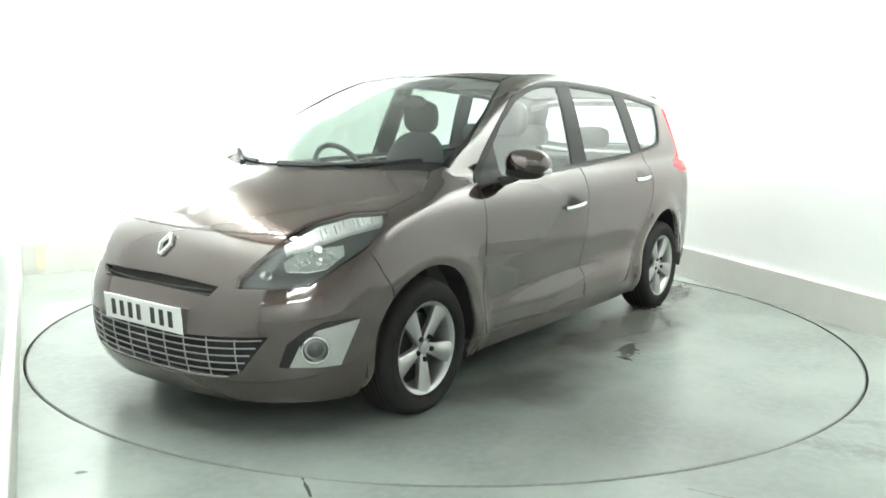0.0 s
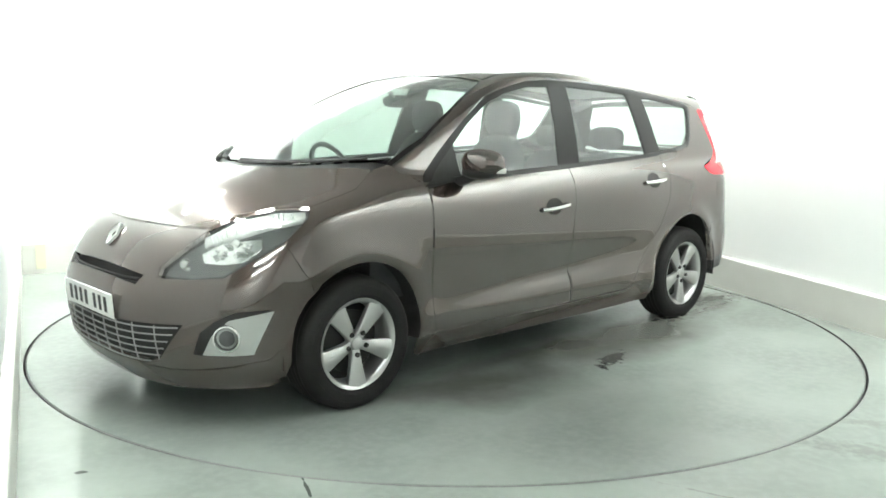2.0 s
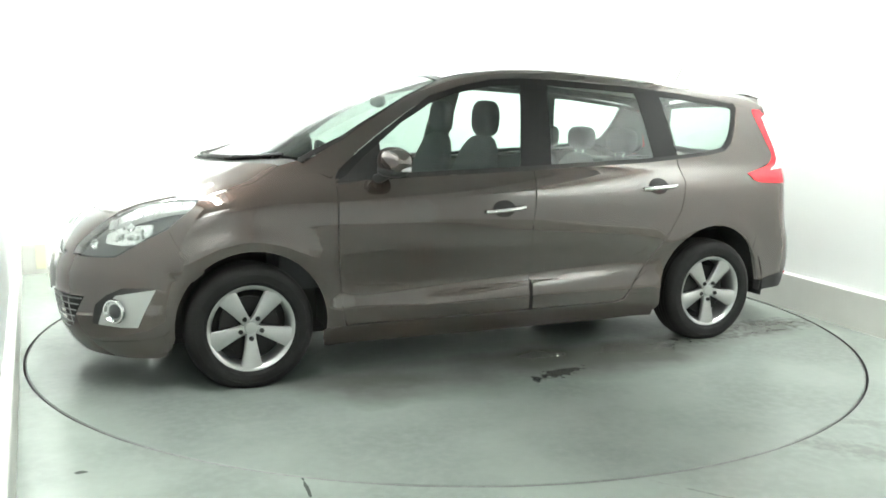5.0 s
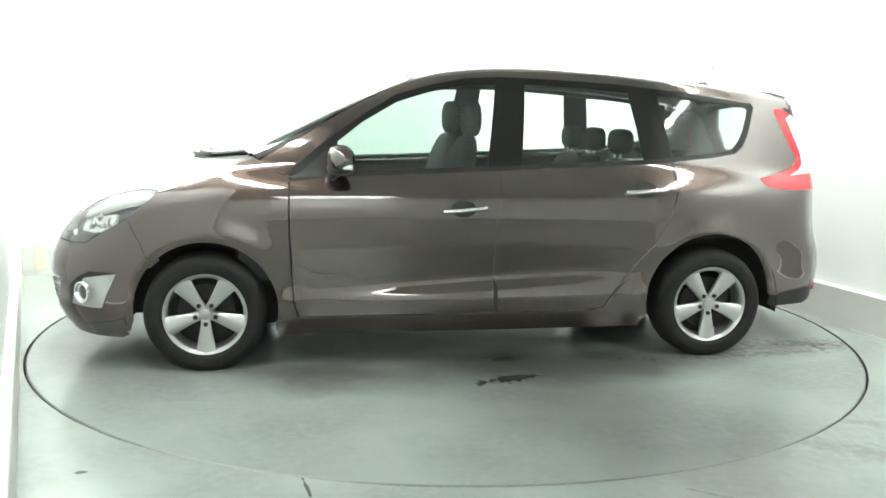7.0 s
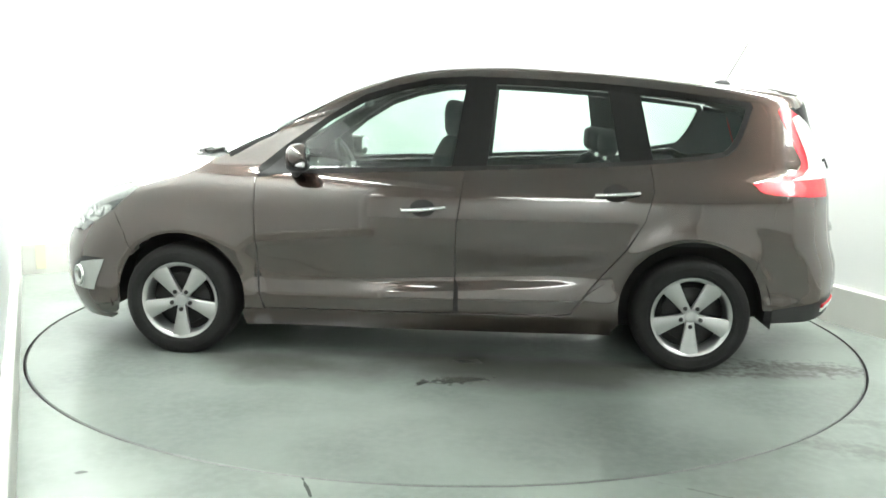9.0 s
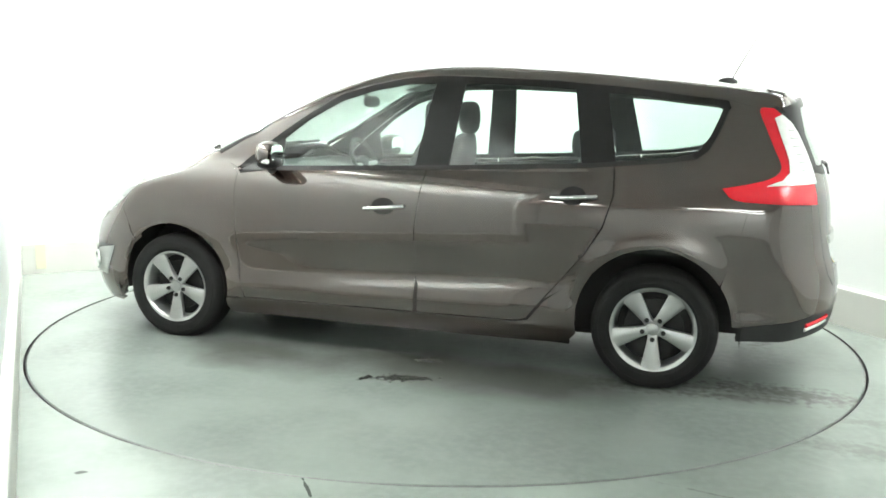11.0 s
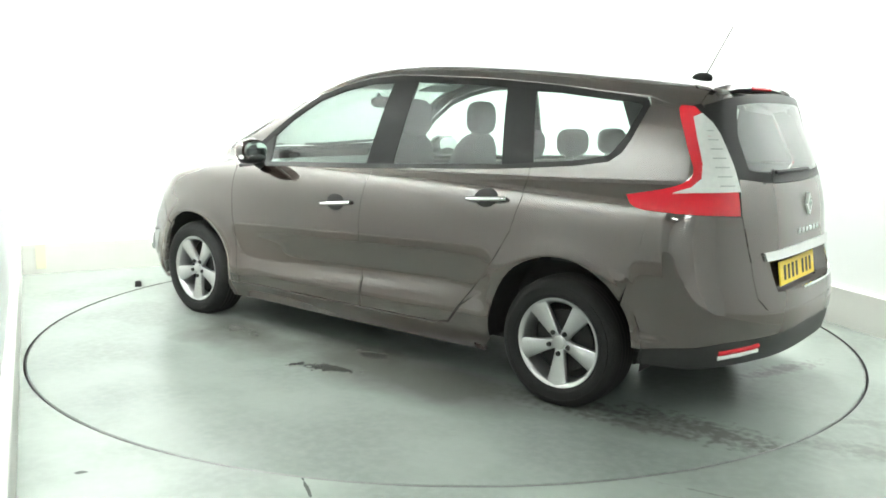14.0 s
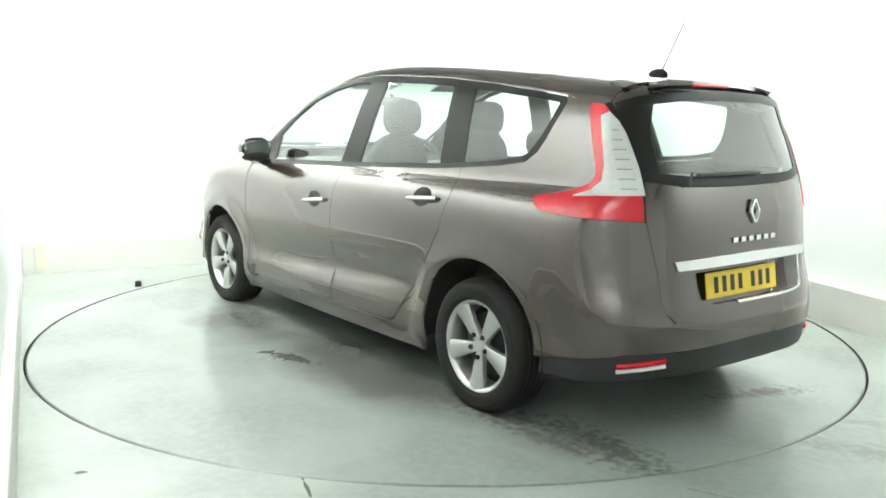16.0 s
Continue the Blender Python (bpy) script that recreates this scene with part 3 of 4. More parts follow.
def sheet_body(car):
    """Painted panels, trims and glass."""
    door_f = [(0.950, 0.985), (0.951, 0.72), (0.930, 0.36), (0.905, 0.278), (-0.124, 0.288), (-0.128, 0.75), (-0.166, belt(-0.166) - 0.012)]
    door_f += [(x, belt(x) - 0.012) for x in (0.1, 0.35, 0.58, 0.8)]
    door_r = [(-0.133, 0.460), (-0.150, 0.43), (-0.150, 0.288), (-0.68, 0.291), (-0.745, 0.305), (-0.83, 0.415), (-1.03, 0.66), (-1.115, 0.80), (-1.158, 0.96), (-1.146, belt(-1.146) - 0.012)]
    door_r += [(x, belt(x) - 0.012) for x in (-0.95, -0.7, -0.4)] + [(-0.173, belt(-0.173) - 0.012), (-0.135, 0.75)]
    for ob in panel("front_door", door_f, SIDE_ON, PAINT, car, both=True):
        yield_door.append(ob)
    for ob in panel("rear_door", door_r, SIDE_ON, PAINT, car, both=True):
        yield_door.append(ob)
    # Dark strips behind the door gaps put the shade there into colour
    panel("door_gap_shade", [(-0.105, 0.280), (-0.108, 0.47), (-0.165, 0.47), (-0.170, 0.280)], SIDE_ON, DARK, car, "dark strip standing in for shade in the door gap", lift=-0.012, depth=0.0, both=True)
    panel("door_gap_shade", [(0.93, 0.300), (-0.66, 0.311), (-0.72, 0.322), (-0.81, 0.432), (-1.02, 0.680), (-1.06, 0.650), (-0.86, 0.390), (-0.77, 0.280), (-0.68, 0.262), (0.93, 0.250)], SIDE_ON, DARK, car, "dark strip standing in for shade under the doors", lift=-0.014, depth=0.0, both=True)
    panel("sill", [(1.03, 0.260), (0.9, 0.267), (-0.68, 0.279), (-0.755, 0.292), (-0.836, 0.397), (-1.058, 0.572)] + arch(-1.378, 0.325, 0.380, 37, -12, 8) + [(-0.98, 0.215), (0.4, 0.205), (1.03, 0.205)],
          SIDE_ON, PAINT, car, both=True)
    panel("sill_strip", [(1.02, 0.203), (-0.97, 0.213), (-0.97, 0.178), (1.02, 0.172)], SIDE_ON, PAINT, car, "brown painted lower sill edge", both=True)
    quarter = [(-0.838, 0.412), (-1.038, 0.657), (-1.123, 0.80), (-1.166, 0.96), (-1.154, belt(-1.154) - 0.012), (-1.40, 1.118), (-1.545, 1.142), (-1.60, 1.185), (-1.632, 1.245),
               (-1.69, 1.40), (-1.675, 1.432), (-1.835, 1.385), (-1.835, 1.368), (-1.897, 1.222), (-1.937, 1.115), (-1.902, 1.068), (-1.80, 1.041), (-1.678, 1.013), (-1.728, 0.958), (-1.80, 0.945), (-1.755, 0.72)]
    quarter += [(-1.378 - 0.380 * math.cos(radians(a)), 0.325 + 0.380 * math.sin(radians(a))) for a in range(35, 142, 5)]
    panel("rear_quarter", quarter, SIDE_ON, PAINT, car, both=True)
    panel("seam_filler", [(1.60, 0.585), (1.675, 0.70), (1.735, 0.80), (1.785, 0.78), (1.71, 0.66), (1.655, 0.54)], SIDE_ON, PAINT, car, lift=-0.006, depth=0.0, both=True)
    # wing
    wing = on_side([(0.960, 0.985), (0.961, 0.72), (0.940, 0.36), (0.915, 0.270), (1.02, 0.270)]) + on_side([(1.38 - 0.365 * math.cos(radians(a)), 0.315 + 0.365 * math.sin(radians(a))) for a in range(-6, 136, 5)] + [(1.693, 0.675)])
    wing += [(1.759, 0.795, 0.795), (1.731, 0.803, 0.822), (1.647, 0.811, 0.894), (1.608, 0.782, 0.935)]
    wing += on_top([(1.598, 0.762), (1.45, 0.768), (1.354, 0.766), (1.277, 0.733), (1.215, 0.708), (1.13, 0.722)]) + [(1.0, 0.775, 1.02)]
    panel("front_wing", wing, SLANT, PAINT, car, both=True)
    # pillar and roof rail in one pressing
    rail = [SLANT.to2(p) for p in on_side([(x, z + 0.004) for x, z in [(-1.68, 1.432)] + ROOF_LINE[1:]] + [(0.975, 1.022)])]
    rail += [SLANT.to2(p) for p in on_top([(1.125, 0.733)]) + SCREEN_EDGE] + [SLANT.to2((x, 0.492, z)) for x, z in ((0.10, 1.572), (-0.3, 1.602), (-0.74, 1.588), (-1.27, 1.548), (-1.87, 1.485))]
    rail += [SLANT.to2((-1.925, 0.505, 1.455)), SLANT.to2((-1.905, 0.572, 1.40)), SLANT.to2((-1.835, 0.61, 1.39))]
    panel("roof_rail", rail, SLANT, PAINT, car, both=True)
    panel("roof", [(0.245, 0), (0.240, 0.25), (0.265, 0.488), (0.1, 0.486), (-0.3, 0.486), (-0.74, 0.486), (-1.27, 0.486), (-1.86, 0.486), (-1.88, 0.25), (-1.885, 0)], ABOVE, PAINT, car, sym=True)
    bm, rows = bmesh.new(), []
    for y in np.linspace(-0.53, 0.53, 31):
        a = (abs(y) / 0.545) ** 4
        z0 = on_top([(-1.85, y * 0.93)])[0][2]
        xe = -1.968 + 0.075 * a
        rows.append([bm.verts.new(v) for v in ((-1.85, y, z0 + 0.003), (-1.94, y, z0 - 0.007 - 0.012 * a), (xe + 0.012, y, z0 - 0.020 - 0.022 * a), (xe, y, z0 - 0.030 - 0.022 * a), (xe + 0.010, y, z0 - 0.042 - 0.022 * a), (-1.94, y, z0 - 0.050 - 0.01 * a), (-1.875, y, z0 - 0.05))])
    for p, q in zip(rows, rows[1:]):
        for k in range(7):
            bm.faces.new((p[k], p[(k + 1) % 7], q[(k + 1) % 7], q[k]))
    bm.faces.new(rows[0]), bm.faces.new(rows[-1])
    bmesh.ops.recalc_face_normals(bm, faces=bm.faces)
    part("spoiler", bm, PAINT, car, "brown painted roof spoiler", smooth=True)
    panel("bonnet", [(2.066, 0), (2.062, 0.10), (2.047, 0.26), (2.020, 0.40), (1.965, 0.540), (1.885, 0.562), (1.842, 0.582), (1.713, 0.654), (1.605, 0.755), (1.45, 0.760), (1.354, 0.758), (1.282, 0.727), (1.222, 0.702), (1.335, 0.53), (1.445, 0.36), (1.515, 0.18), (1.535, 0)],
          ABOVE, PAINT, car, sym=True)
    cowl = [(1.530, 0), (1.510, 0.18), (1.440, 0.36), (1.330, 0.53), (1.217, 0.700), (1.135, 0.715), (1.265, 0.53), (1.385, 0.36), (1.455, 0.18), (1.475, 0)]
    panel("cowl", cowl, ABOVE, BLACK, car, "black plastic scuttle below the windscreen", lift=-0.012, sym=True)
    screen = [(1.475, 0), (1.455, 0.18), (1.385, 0.36), (1.265, 0.53), (1.125, 0.712), (0.894, 0.689), (0.656, 0.630), (0.376, 0.537), (0.272, 0.492), (0.250, 0.25), (0.255, 0)]
    panel("windscreen", screen, ABOVE, GLASS, car, "green-tinted windscreen", lift=-0.004, depth=0.0, sym=True)
    panel("windscreen_band", [(0.275, 0.492), (0.250, 0.25), (0.255, 0), (0.285, 0), (0.280, 0.25), (0.305, 0.505)], ABOVE, GLOSS_BLACK, car, lift=0.0015, depth=0.0, sym=True)
    panel("windscreen_seal", [(1.125, 0.712), (0.894, 0.689), (0.656, 0.630), (0.376, 0.537), (0.272, 0.492), (0.276, 0.502), (0.378, 0.549), (0.657, 0.643), (0.895, 0.702), (1.12, 0.727)], ABOVE, GLOSS_BLACK, car, "black windscreen seal", lift=0.001, both=True)
    # side glass and its black surround
    glass_f = [(0.70, belt(0.7) + 0.012), (0.35, belt(0.35) + 0.012), (-0.10, belt(-0.1) + 0.012), (-0.165, 1.505), (0.0, 1.502), (0.204, 1.463), (0.388, 1.403), (0.573, 1.293), (0.70, 1.20)]
    glass_r = [(-0.285, belt(-0.285) + 0.012), (-0.65, belt(-0.65) + 0.012), (-0.99, belt(-0.99) + 0.012), (-0.925, 1.480), (-0.65, 1.497), (-0.325, 1.510)]
    glass_q = [(-1.155, belt(-1.155) + 0.014), (-1.35, 1.135), (-1.515, 1.163)] + bend([(-1.55, 1.18), (-1.60, 1.255), (-1.635, 1.34), (-1.652, 1.395), (-1.63, 1.408)], 3) + [(-1.22, 1.455), (-1.088, 1.462)]
    panel("front_side_window", glass_f, SIDE_ON, GLASS, car, "green-tinted side glass", lift=-0.006, depth=0.0, both=True)
    panel("rear_side_window", glass_r, SIDE_ON, GLASS, car, "green-tinted side glass", lift=-0.006, depth=0.0, both=True)
    panel("quarter_window", glass_q, SIDE_ON, GLASS, car, "green-tinted rear quarter glass", lift=-0.006, depth=0.0, both=True)
    strip = [(x, belt(x) - 0.010) for x in np.linspace(0.955, -1.16, 18)] + [(-1.40, 1.120), (-1.54, 1.144)] + [(-1.515, 1.163), (-1.35, 1.135)] + [(x, belt(x) + 0.012) for x in np.linspace(-1.16, 0.90, 18)]
    panel("belt_strip", strip, SIDE_ON, BLACK, car, "black window sill strip", lift=0.003, both=True)
    frame_top = [(-1.54, 1.144), (-1.595, 1.187), (-1.627, 1.247), (-1.684, 1.40), (-1.670, 1.426)] + ROOF_LINE[1:] + [(0.955, 1.02), (0.90, belt(0.9) + 0.012)]
    inner = [(0.80, 1.115), (0.573, 1.293), (0.388, 1.403), (0.204, 1.463), (0.0, 1.502), (-0.165, 1.505), (-0.325, 1.510), (-0.65, 1.497), (-0.925, 1.480), (-1.088, 1.462), (-1.22, 1.455), (-1.63, 1.408), (-1.652, 1.395), (-1.635, 1.34), (-1.60, 1.255), (-1.55, 1.18), (-1.515, 1.163)]
    panel("window_surround", frame_top + inner, SIDE_ON, GLOSS_BLACK, car, "black window surround", lift=0.001, both=True)
    panel("mirror_sail", [(0.90, belt(0.9) + 0.013), (0.80, 1.113), (0.703, 1.195), (0.697, belt(0.697) + 0.013)], SIDE_ON, BLACK, car, "black corner trim", both=True)
    panel("centre_pillar", [(-0.098, belt(-0.098) + 0.013), (-0.163, 1.504), (-0.327, 1.509), (-0.287, belt(-0.287) + 0.013)], SIDE_ON, GLOSS_BLACK, car, "gloss black centre pillar", lift=-0.001, both=True)
    panel("rear_pillar", [(-0.988, belt(-0.988) + 0.013), (-0.923, 1.479), (-1.09, 1.461), (-1.157, belt(-1.157) + 0.013)], SIDE_ON, GLOSS_BLACK, car, "gloss black rear pillar", lift=-0.001, both=True)
    # nose
    half = on_top([(2.075, 0), (2.071, 0.10), (2.056, 0.26), (2.029, 0.40), (1.974, 0.545)]) + [(2.052, 0.506, 0.772), (2.150, 0.449, 0.688), (2.170, 0.453, 0.644), (2.092, 0.584, 0.645), (1.990, 0.692, 0.654), (1.880, 0.748, 0.727), (1.763, 0.797, 0.791)]
    half += on_side([(1.697, 0.675)] + [(1.38 + 0.365 * math.cos(radians(a)), 0.315 + 0.365 * math.sin(radians(a))) for a in range(43, -11, -5)])
    half += [(1.765, 0.80, 0.215), (1.82, 0.79, 0.200), (1.95, 0.74, 0.205), (2.10, 0.55, 0.215), (2.19, 0.25, 0.215), (2.2, 0.0, 0.215)]
    half += [(2.2, 0, 0.262), (2.2, 0.2, 0.266), (2.17, 0.40, 0.278), (2.15, 0.475, 0.300), (2.12, 0.595, 0.462), (2.2, 0.4, 0.455), (2.25, 0.2, 0.446), (2.25, 0, 0.443)]
    half += [(2.2, 0, 0.620), (2.2, 0.2, 0.617), (2.218, 0.357, 0.608), (2.189, 0.385, 0.651), (2.2, 0.2, 0.664), (2.2, 0, 0.668)]
    panel("front_bumper", half, NOSE_ON, PAINT, car, sym=True, depth=0.03)
    panel("front_lip", [(1.80, 0.80, 0.186), (1.95, 0.74, 0.203), (2.10, 0.55, 0.213), (2.19, 0.25, 0.213), (2.2, 0.0, 0.213), (2.2, 0.0, 0.165), (2.10, 0.55, 0.165), (1.84, 0.78, 0.168)], NOSE_ON, PAINT, car, "brown painted lower lip", sym=True, lift=-0.004)
    panel("grille_backing", [(2.25, 0, 0.68), (2.2, 0.42, 0.665), (2.1, 0.63, 0.46), (2.1, 0.50, 0.27), (2.2, 0, 0.245)], NOSE_ON, DARK, car, sym=True, lift=-0.035)
    # tail
    half = [(-2.28, 0, 0.508), (-2.27, 0.25, 0.510), (-2.20, 0.48, 0.520), (-2.172, 0.535, 0.58), (-2.14, 0.540, 0.734), (-2.118, 0.585, 0.931), (-1.930, 0.781, 0.942), (-1.795, 0.80, 0.940)]
    half += on_side([(-1.747, 0.72)] + [(-1.378 - 0.380 * math.cos(radians(a)), 0.325 + 0.380 * math.sin(radians(a))) for a in range(33, 2, -5)])
    half += [(-1.79, 0.82, 0.345), (-2.10, 0.67, 0.405), (-2.28, 0.165, 0.428), (-2.28, 0, 0.430)]
    panel("rear_bumper", half, TAIL_ON, PAINT, car, sym=True, depth=0.03)
    panel("rear_valance", [(-2.28, 0, 0.424), (-2.28, 0.165, 0.422), (-2.10, 0.67, 0.400), (-1.79, 0.82, 0.339), (-1.785, 0.82, 0.272), (-1.95, 0.75, 0.278), (-2.15, 0.5, 0.302), (-2.25, 0.2, 0.312), (-2.25, 0, 0.312)], TAIL_ON, BLACK, car, "black plastic lower valance", sym=True, lift=-0.006, depth=0.04)
    gate = [(-2.19, 0, 1.062), (-2.18, 0.1, 1.062), (-2.137, 0.38, 1.066), (-2.089, 0.560, 1.090), (-2.10, 0.570, 1.027), (-2.118, 0.577, 0.936), (-2.14, 0.532, 0.734), (-2.172, 0.527, 0.583), (-2.20, 0.475, 0.527), (-2.27, 0.25, 0.517), (-2.28, 0, 0.515)]
    gate += [(-2.26, 0, 0.588), (-2.25, 0.25, 0.590), (-2.226, 0.405, 0.600), (-2.19, 0.430, 0.735), (-2.2, 0.2, 0.738), (-2.2, 0, 0.740)]
    panel("tailgate", gate, TAIL_ON, PAINT, car, sym=True, depth=0.070)
    panel("plate_recess", [(-2.26, 0, 0.58), (-2.25, 0.425, 0.585), (-2.19, 0.445, 0.745), (-2.2, 0, 0.75)], TAIL_ON, PAINT, car, sym=True, lift=-0.068, depth=0.0)
    out = [(-2.0, 0, 1.462), (-1.97, 0.3, 1.452), (-1.985, 0.50, 1.430), (-1.925, 0.583, 1.400), (-1.993, 0.584, 1.281), (-2.060, 0.573, 1.137), (-2.089, 0.562, 1.096), (-2.152, 0.40, 1.073), (-2.18, 0.1, 1.066), (-2.19, 0, 1.066)]
    inn = [(-2.18, 0, 1.105), (-2.15, 0.1, 1.105), (-2.12, 0.36, 1.110), (-2.06, 0.475, 1.125), (-2.0, 0.475, 1.27), (-1.95, 0.42, 1.40), (-1.97, 0.28, 1.415), (-2.0, 0, 1.418)]
    panel("rear_window_surround", out + inn, TAIL_ON, GLOSS_BLACK, car, "black band round the rear window", sym=True, lift=-0.002)
    panel("rear_window", inn, TAIL_ON, GLASS, car, "green-tinted rear window", sym=True, lift=-0.005, depth=0.0)
    # cabin lining and dark inner shell behind the gaps
    panel("headlining", [(0.20, 0), (0.20, 0.46), (-0.3, 0.47), (-1.8, 0.47), (-1.83, 0)], ABOVE, LINING, car, "pale headlining", sym=True, lift=-0.035, depth=0.0)
    panel("pillar_filler", [(-1.83, 0.62, 1.34), (-1.92, 0.60, 1.36), (-1.99, 0.56, 1.37), (-2.02, 0.46, 1.42), (-1.99, 0.44, 1.475), (-1.85, 0.50, 1.49), (-1.80, 0.58, 1.44)], TAIL_ON, PAINT, car, lift=-0.007, depth=0.0, both=True)
    panel("scuttle_filler", [(1.10, 0.745, 1.055), (1.04, 0.80, 0.975), (0.95, 0.80, 0.975), (0.93, 0.775, 1.04), (1.0, 0.755, 1.07)], SLANT, PAINT, car, lift=-0.006, depth=0.0, both=True)
    # Filler behind the tail light, black so its rim paints a shadow gap
    mid = np.mean([TAIL_ON.to2(p) for p in LAMP_REAR], 0)
    panel("lamp_gap_filler", [tuple(mid + (np.array(TAIL_ON.to2(p)) - mid) * np.array([1.16, 1.10])) for p in LAMP_REAR], TAIL_ON, GLOSS_BLACK, car, "black filler painting the shadow gap round the tail light", lift=-0.005, depth=0.0, both=True)
    panel("seam_filler", [(-1.70, 0.80, 0.990), (-1.95, 0.775, 0.965), (-1.95, 0.775, 0.90), (-1.70, 0.81, 0.90)], TAIL_ON, PAINT, car, lift=-0.004, depth=0.0, both=True)
    panel("lamp_lining", LAMP_REAR, TAIL_ON, TRIM, car, "dark inner trim", lift=-0.012, depth=0.0, both=True)
    panel("pillar_lining", [(-1.67, 1.40), (-1.84, 1.37), (-1.93, 1.12), (-1.60, 1.10), (-1.50, 1.145), (-1.61, 1.24)], SIDE_ON, TRIM, car, "dark inner trim", lift=-0.028, depth=0.0, both=True)
    shell = [(0.95, belt(0.95) - 0.03)] + [(x, belt(x) - 0.02) for x in (0.5, 0.0, -0.5, -1.1)] + [(-1.5, 1.10), (-1.75, 0.98), (-1.76, 0.72)] + [(-1.37 - 0.41 * math.cos(radians(a)), 0.325 + 0.41 * math.sin(radians(a))) for a in range(30, 190, 10)]
    shell += [(-0.95, 0.19), (1.0, 0.19)] + [(1.38 - 0.385 * math.cos(radians(a)), 0.315 + 0.385 * math.sin(radians(a))) for a in range(-15, 136, 10)] + [(1.73, 0.72), (1.5, 0.86), (1.2, 0.95)]
    panel("door_lining", shell, SIDE_ON, TRIM, car, "dark inner lining", lift=-0.040, depth=0.0, both=True)


yield_door = []

# ---- the car's other parts ----
def wheel(car, x, side):
    """A wheel at x on one flank; side +1 is the car's left."""
    face = 0.832 * side
    rim = part("wheel", lathe_bm([(0.205, -0.19), (0.196, -0.18), (0.185, -0.10), (0.190, -0.02), (0.200, -0.005), (0.213, 0.0), (0.214, -0.006), (0.207, -0.018)], 56), ALLOY, car, "silver five-spoke alloy wheel", smooth=True)
    rim.location = (x, face, HUB_Z)
    if side < 0:
        rim.rotation_euler = (0, 0, math.pi)
    prof = [(0.208, -0.012), (0.216, 0.001), (0.235, 0.010), (0.262, 0.013), (0.285, 0.008), (0.300, -0.006), (0.309, -0.026), (TYRE_R, -0.05), (TYRE_R, -0.150), (0.309, -0.172), (0.297, -0.190), (0.262, -0.205), (0.208, -0.195)]
    tb = lathe_bm(prof, 72)
    for v in tb.verts:  # pressed flat where it stands
        v.co.z = max(v.co.z, 0.001 - HUB_Z)
    part("tyre", tb, RUBBER, rim, "black rubber road tyre", smooth=True)
    for h in (-0.045, -0.075, -0.105, -0.135):
        gb = lathe_bm([(TYRE_R + 0.0008, h - 0.004), (TYRE_R + 0.0012, h), (TYRE_R + 0.0008, h + 0.004)], 72)
        for v in gb.verts:
            v.co.z = max(v.co.z, 0.001 - HUB_Z)
        part("tread_groove", gb, DARK, rim)
    for r in (0.232, 0.268):  # raised rings on the sidewall
        h = float(np.interp(r, [0.216, 0.235, 0.262, 0.285], [0.001, 0.010, 0.013, 0.008]))
        part("sidewall_ring", lathe_bm([(r - 0.003, h - 0.002), (r - 0.001, h + 0.0015), (r + 0.001, h + 0.0015), (r + 0.003, h - 0.002)], 56), RUBBER, rim, smooth=True)
    for k in range(5):
        a0 = radians(-90 + 72 * k)
        bm = bmesh.new()
        rows = []
        for r, w, h, d in ((0.028, 0.024, -0.026, 0.03), (0.055, 0.025, -0.020, 0.03), (0.10, 0.032, -0.014, 0.03), (0.15, 0.041, -0.011, 0.028), (0.19, 0.049, -0.008, 0.024), (0.207, 0.054, -0.006, 0.02)):
            row = []
            for u, hh in ((-1, -d), (-1, -0.006), (-0.82, 0.0), (0, 0.0035), (0.82, 0.0), (1, -0.006), (1, -d)):
                lx, ly = (r, u * w) if r < 0.15 else (math.sqrt(max(r * r - (u * w) ** 2 * 0.8, 0)), u * w)
                row.append(bm.verts.new((lx * math.cos(a0) - ly * math.sin(a0), h + hh, lx * math.sin(a0) + ly * math.cos(a0))))
            rows.append(row)
        for p, q in zip(rows, rows[1:]):
            for i in range(6):
                bm.faces.new((p[i], p[i + 1], q[i + 1], q[i]))
        bmesh.ops.recalc_face_normals(bm, faces=bm.faces)
        part("spoke", bm, ALLOY, rim, smooth=True)
        ab = a0
        b = lathe_bm([(0.0001, -0.012), (0.010, -0.012), (0.0118, -0.016), (0.012, -0.03)], 12)
        bmesh.ops.translate(b, vec=(0.054 * math.cos(ab), 0.004, 0.054 * math.sin(ab)), verts=b.verts)
        part("wheel_bolt", b, DARK, rim, "dark wheel bolt")
    part("hub_cap", lathe_bm([(0.0001, -0.010), (0.02, -0.011), (0.029, -0.015), (0.033, -0.024), (0.034, -0.04)], 24), ALLOY, rim, smooth=True)
    # Black instead of steel: paints in the shade between the spokes
    part("brake_disc", lathe_bm([(0.06, -0.075), (0.145, -0.075), (0.147, -0.085), (0.145, -0.095), (0.06, -0.095)], 40), BLACK, rim, "brake disc blackened for the shade between the spokes", smooth=True)
    part("wheel_backing", lathe_bm([(0.0001, -0.12), (0.19, -0.12), (0.19, -0.13)], 32), DARK, rim)
    # arch liner
    bm = bmesh.new()
    r, cx = (0.40, -0.0) if x > 0 else (0.425, 0.01)
    pts = [(math.cos(radians(a)) * r + cx, math.sin(radians(a)) * r + 0.012) for a in range(-9, 190, 6)]
    near = [bm.verts.new((a, -0.012, c)) for a, c in pts]
    far = [bm.verts.new((a, -0.30, c)) for a, c in pts]
    for i in range(len(pts) - 1):
        bm.faces.new((near[i], near[i + 1], far[i + 1], far[i]))
    bm.faces.new(far)
    liner = part("arch_liner", bm, DARK, car, "dark wheel arch liner")
    liner.location, liner.rotation_euler = rim.location, rim.rotation_euler


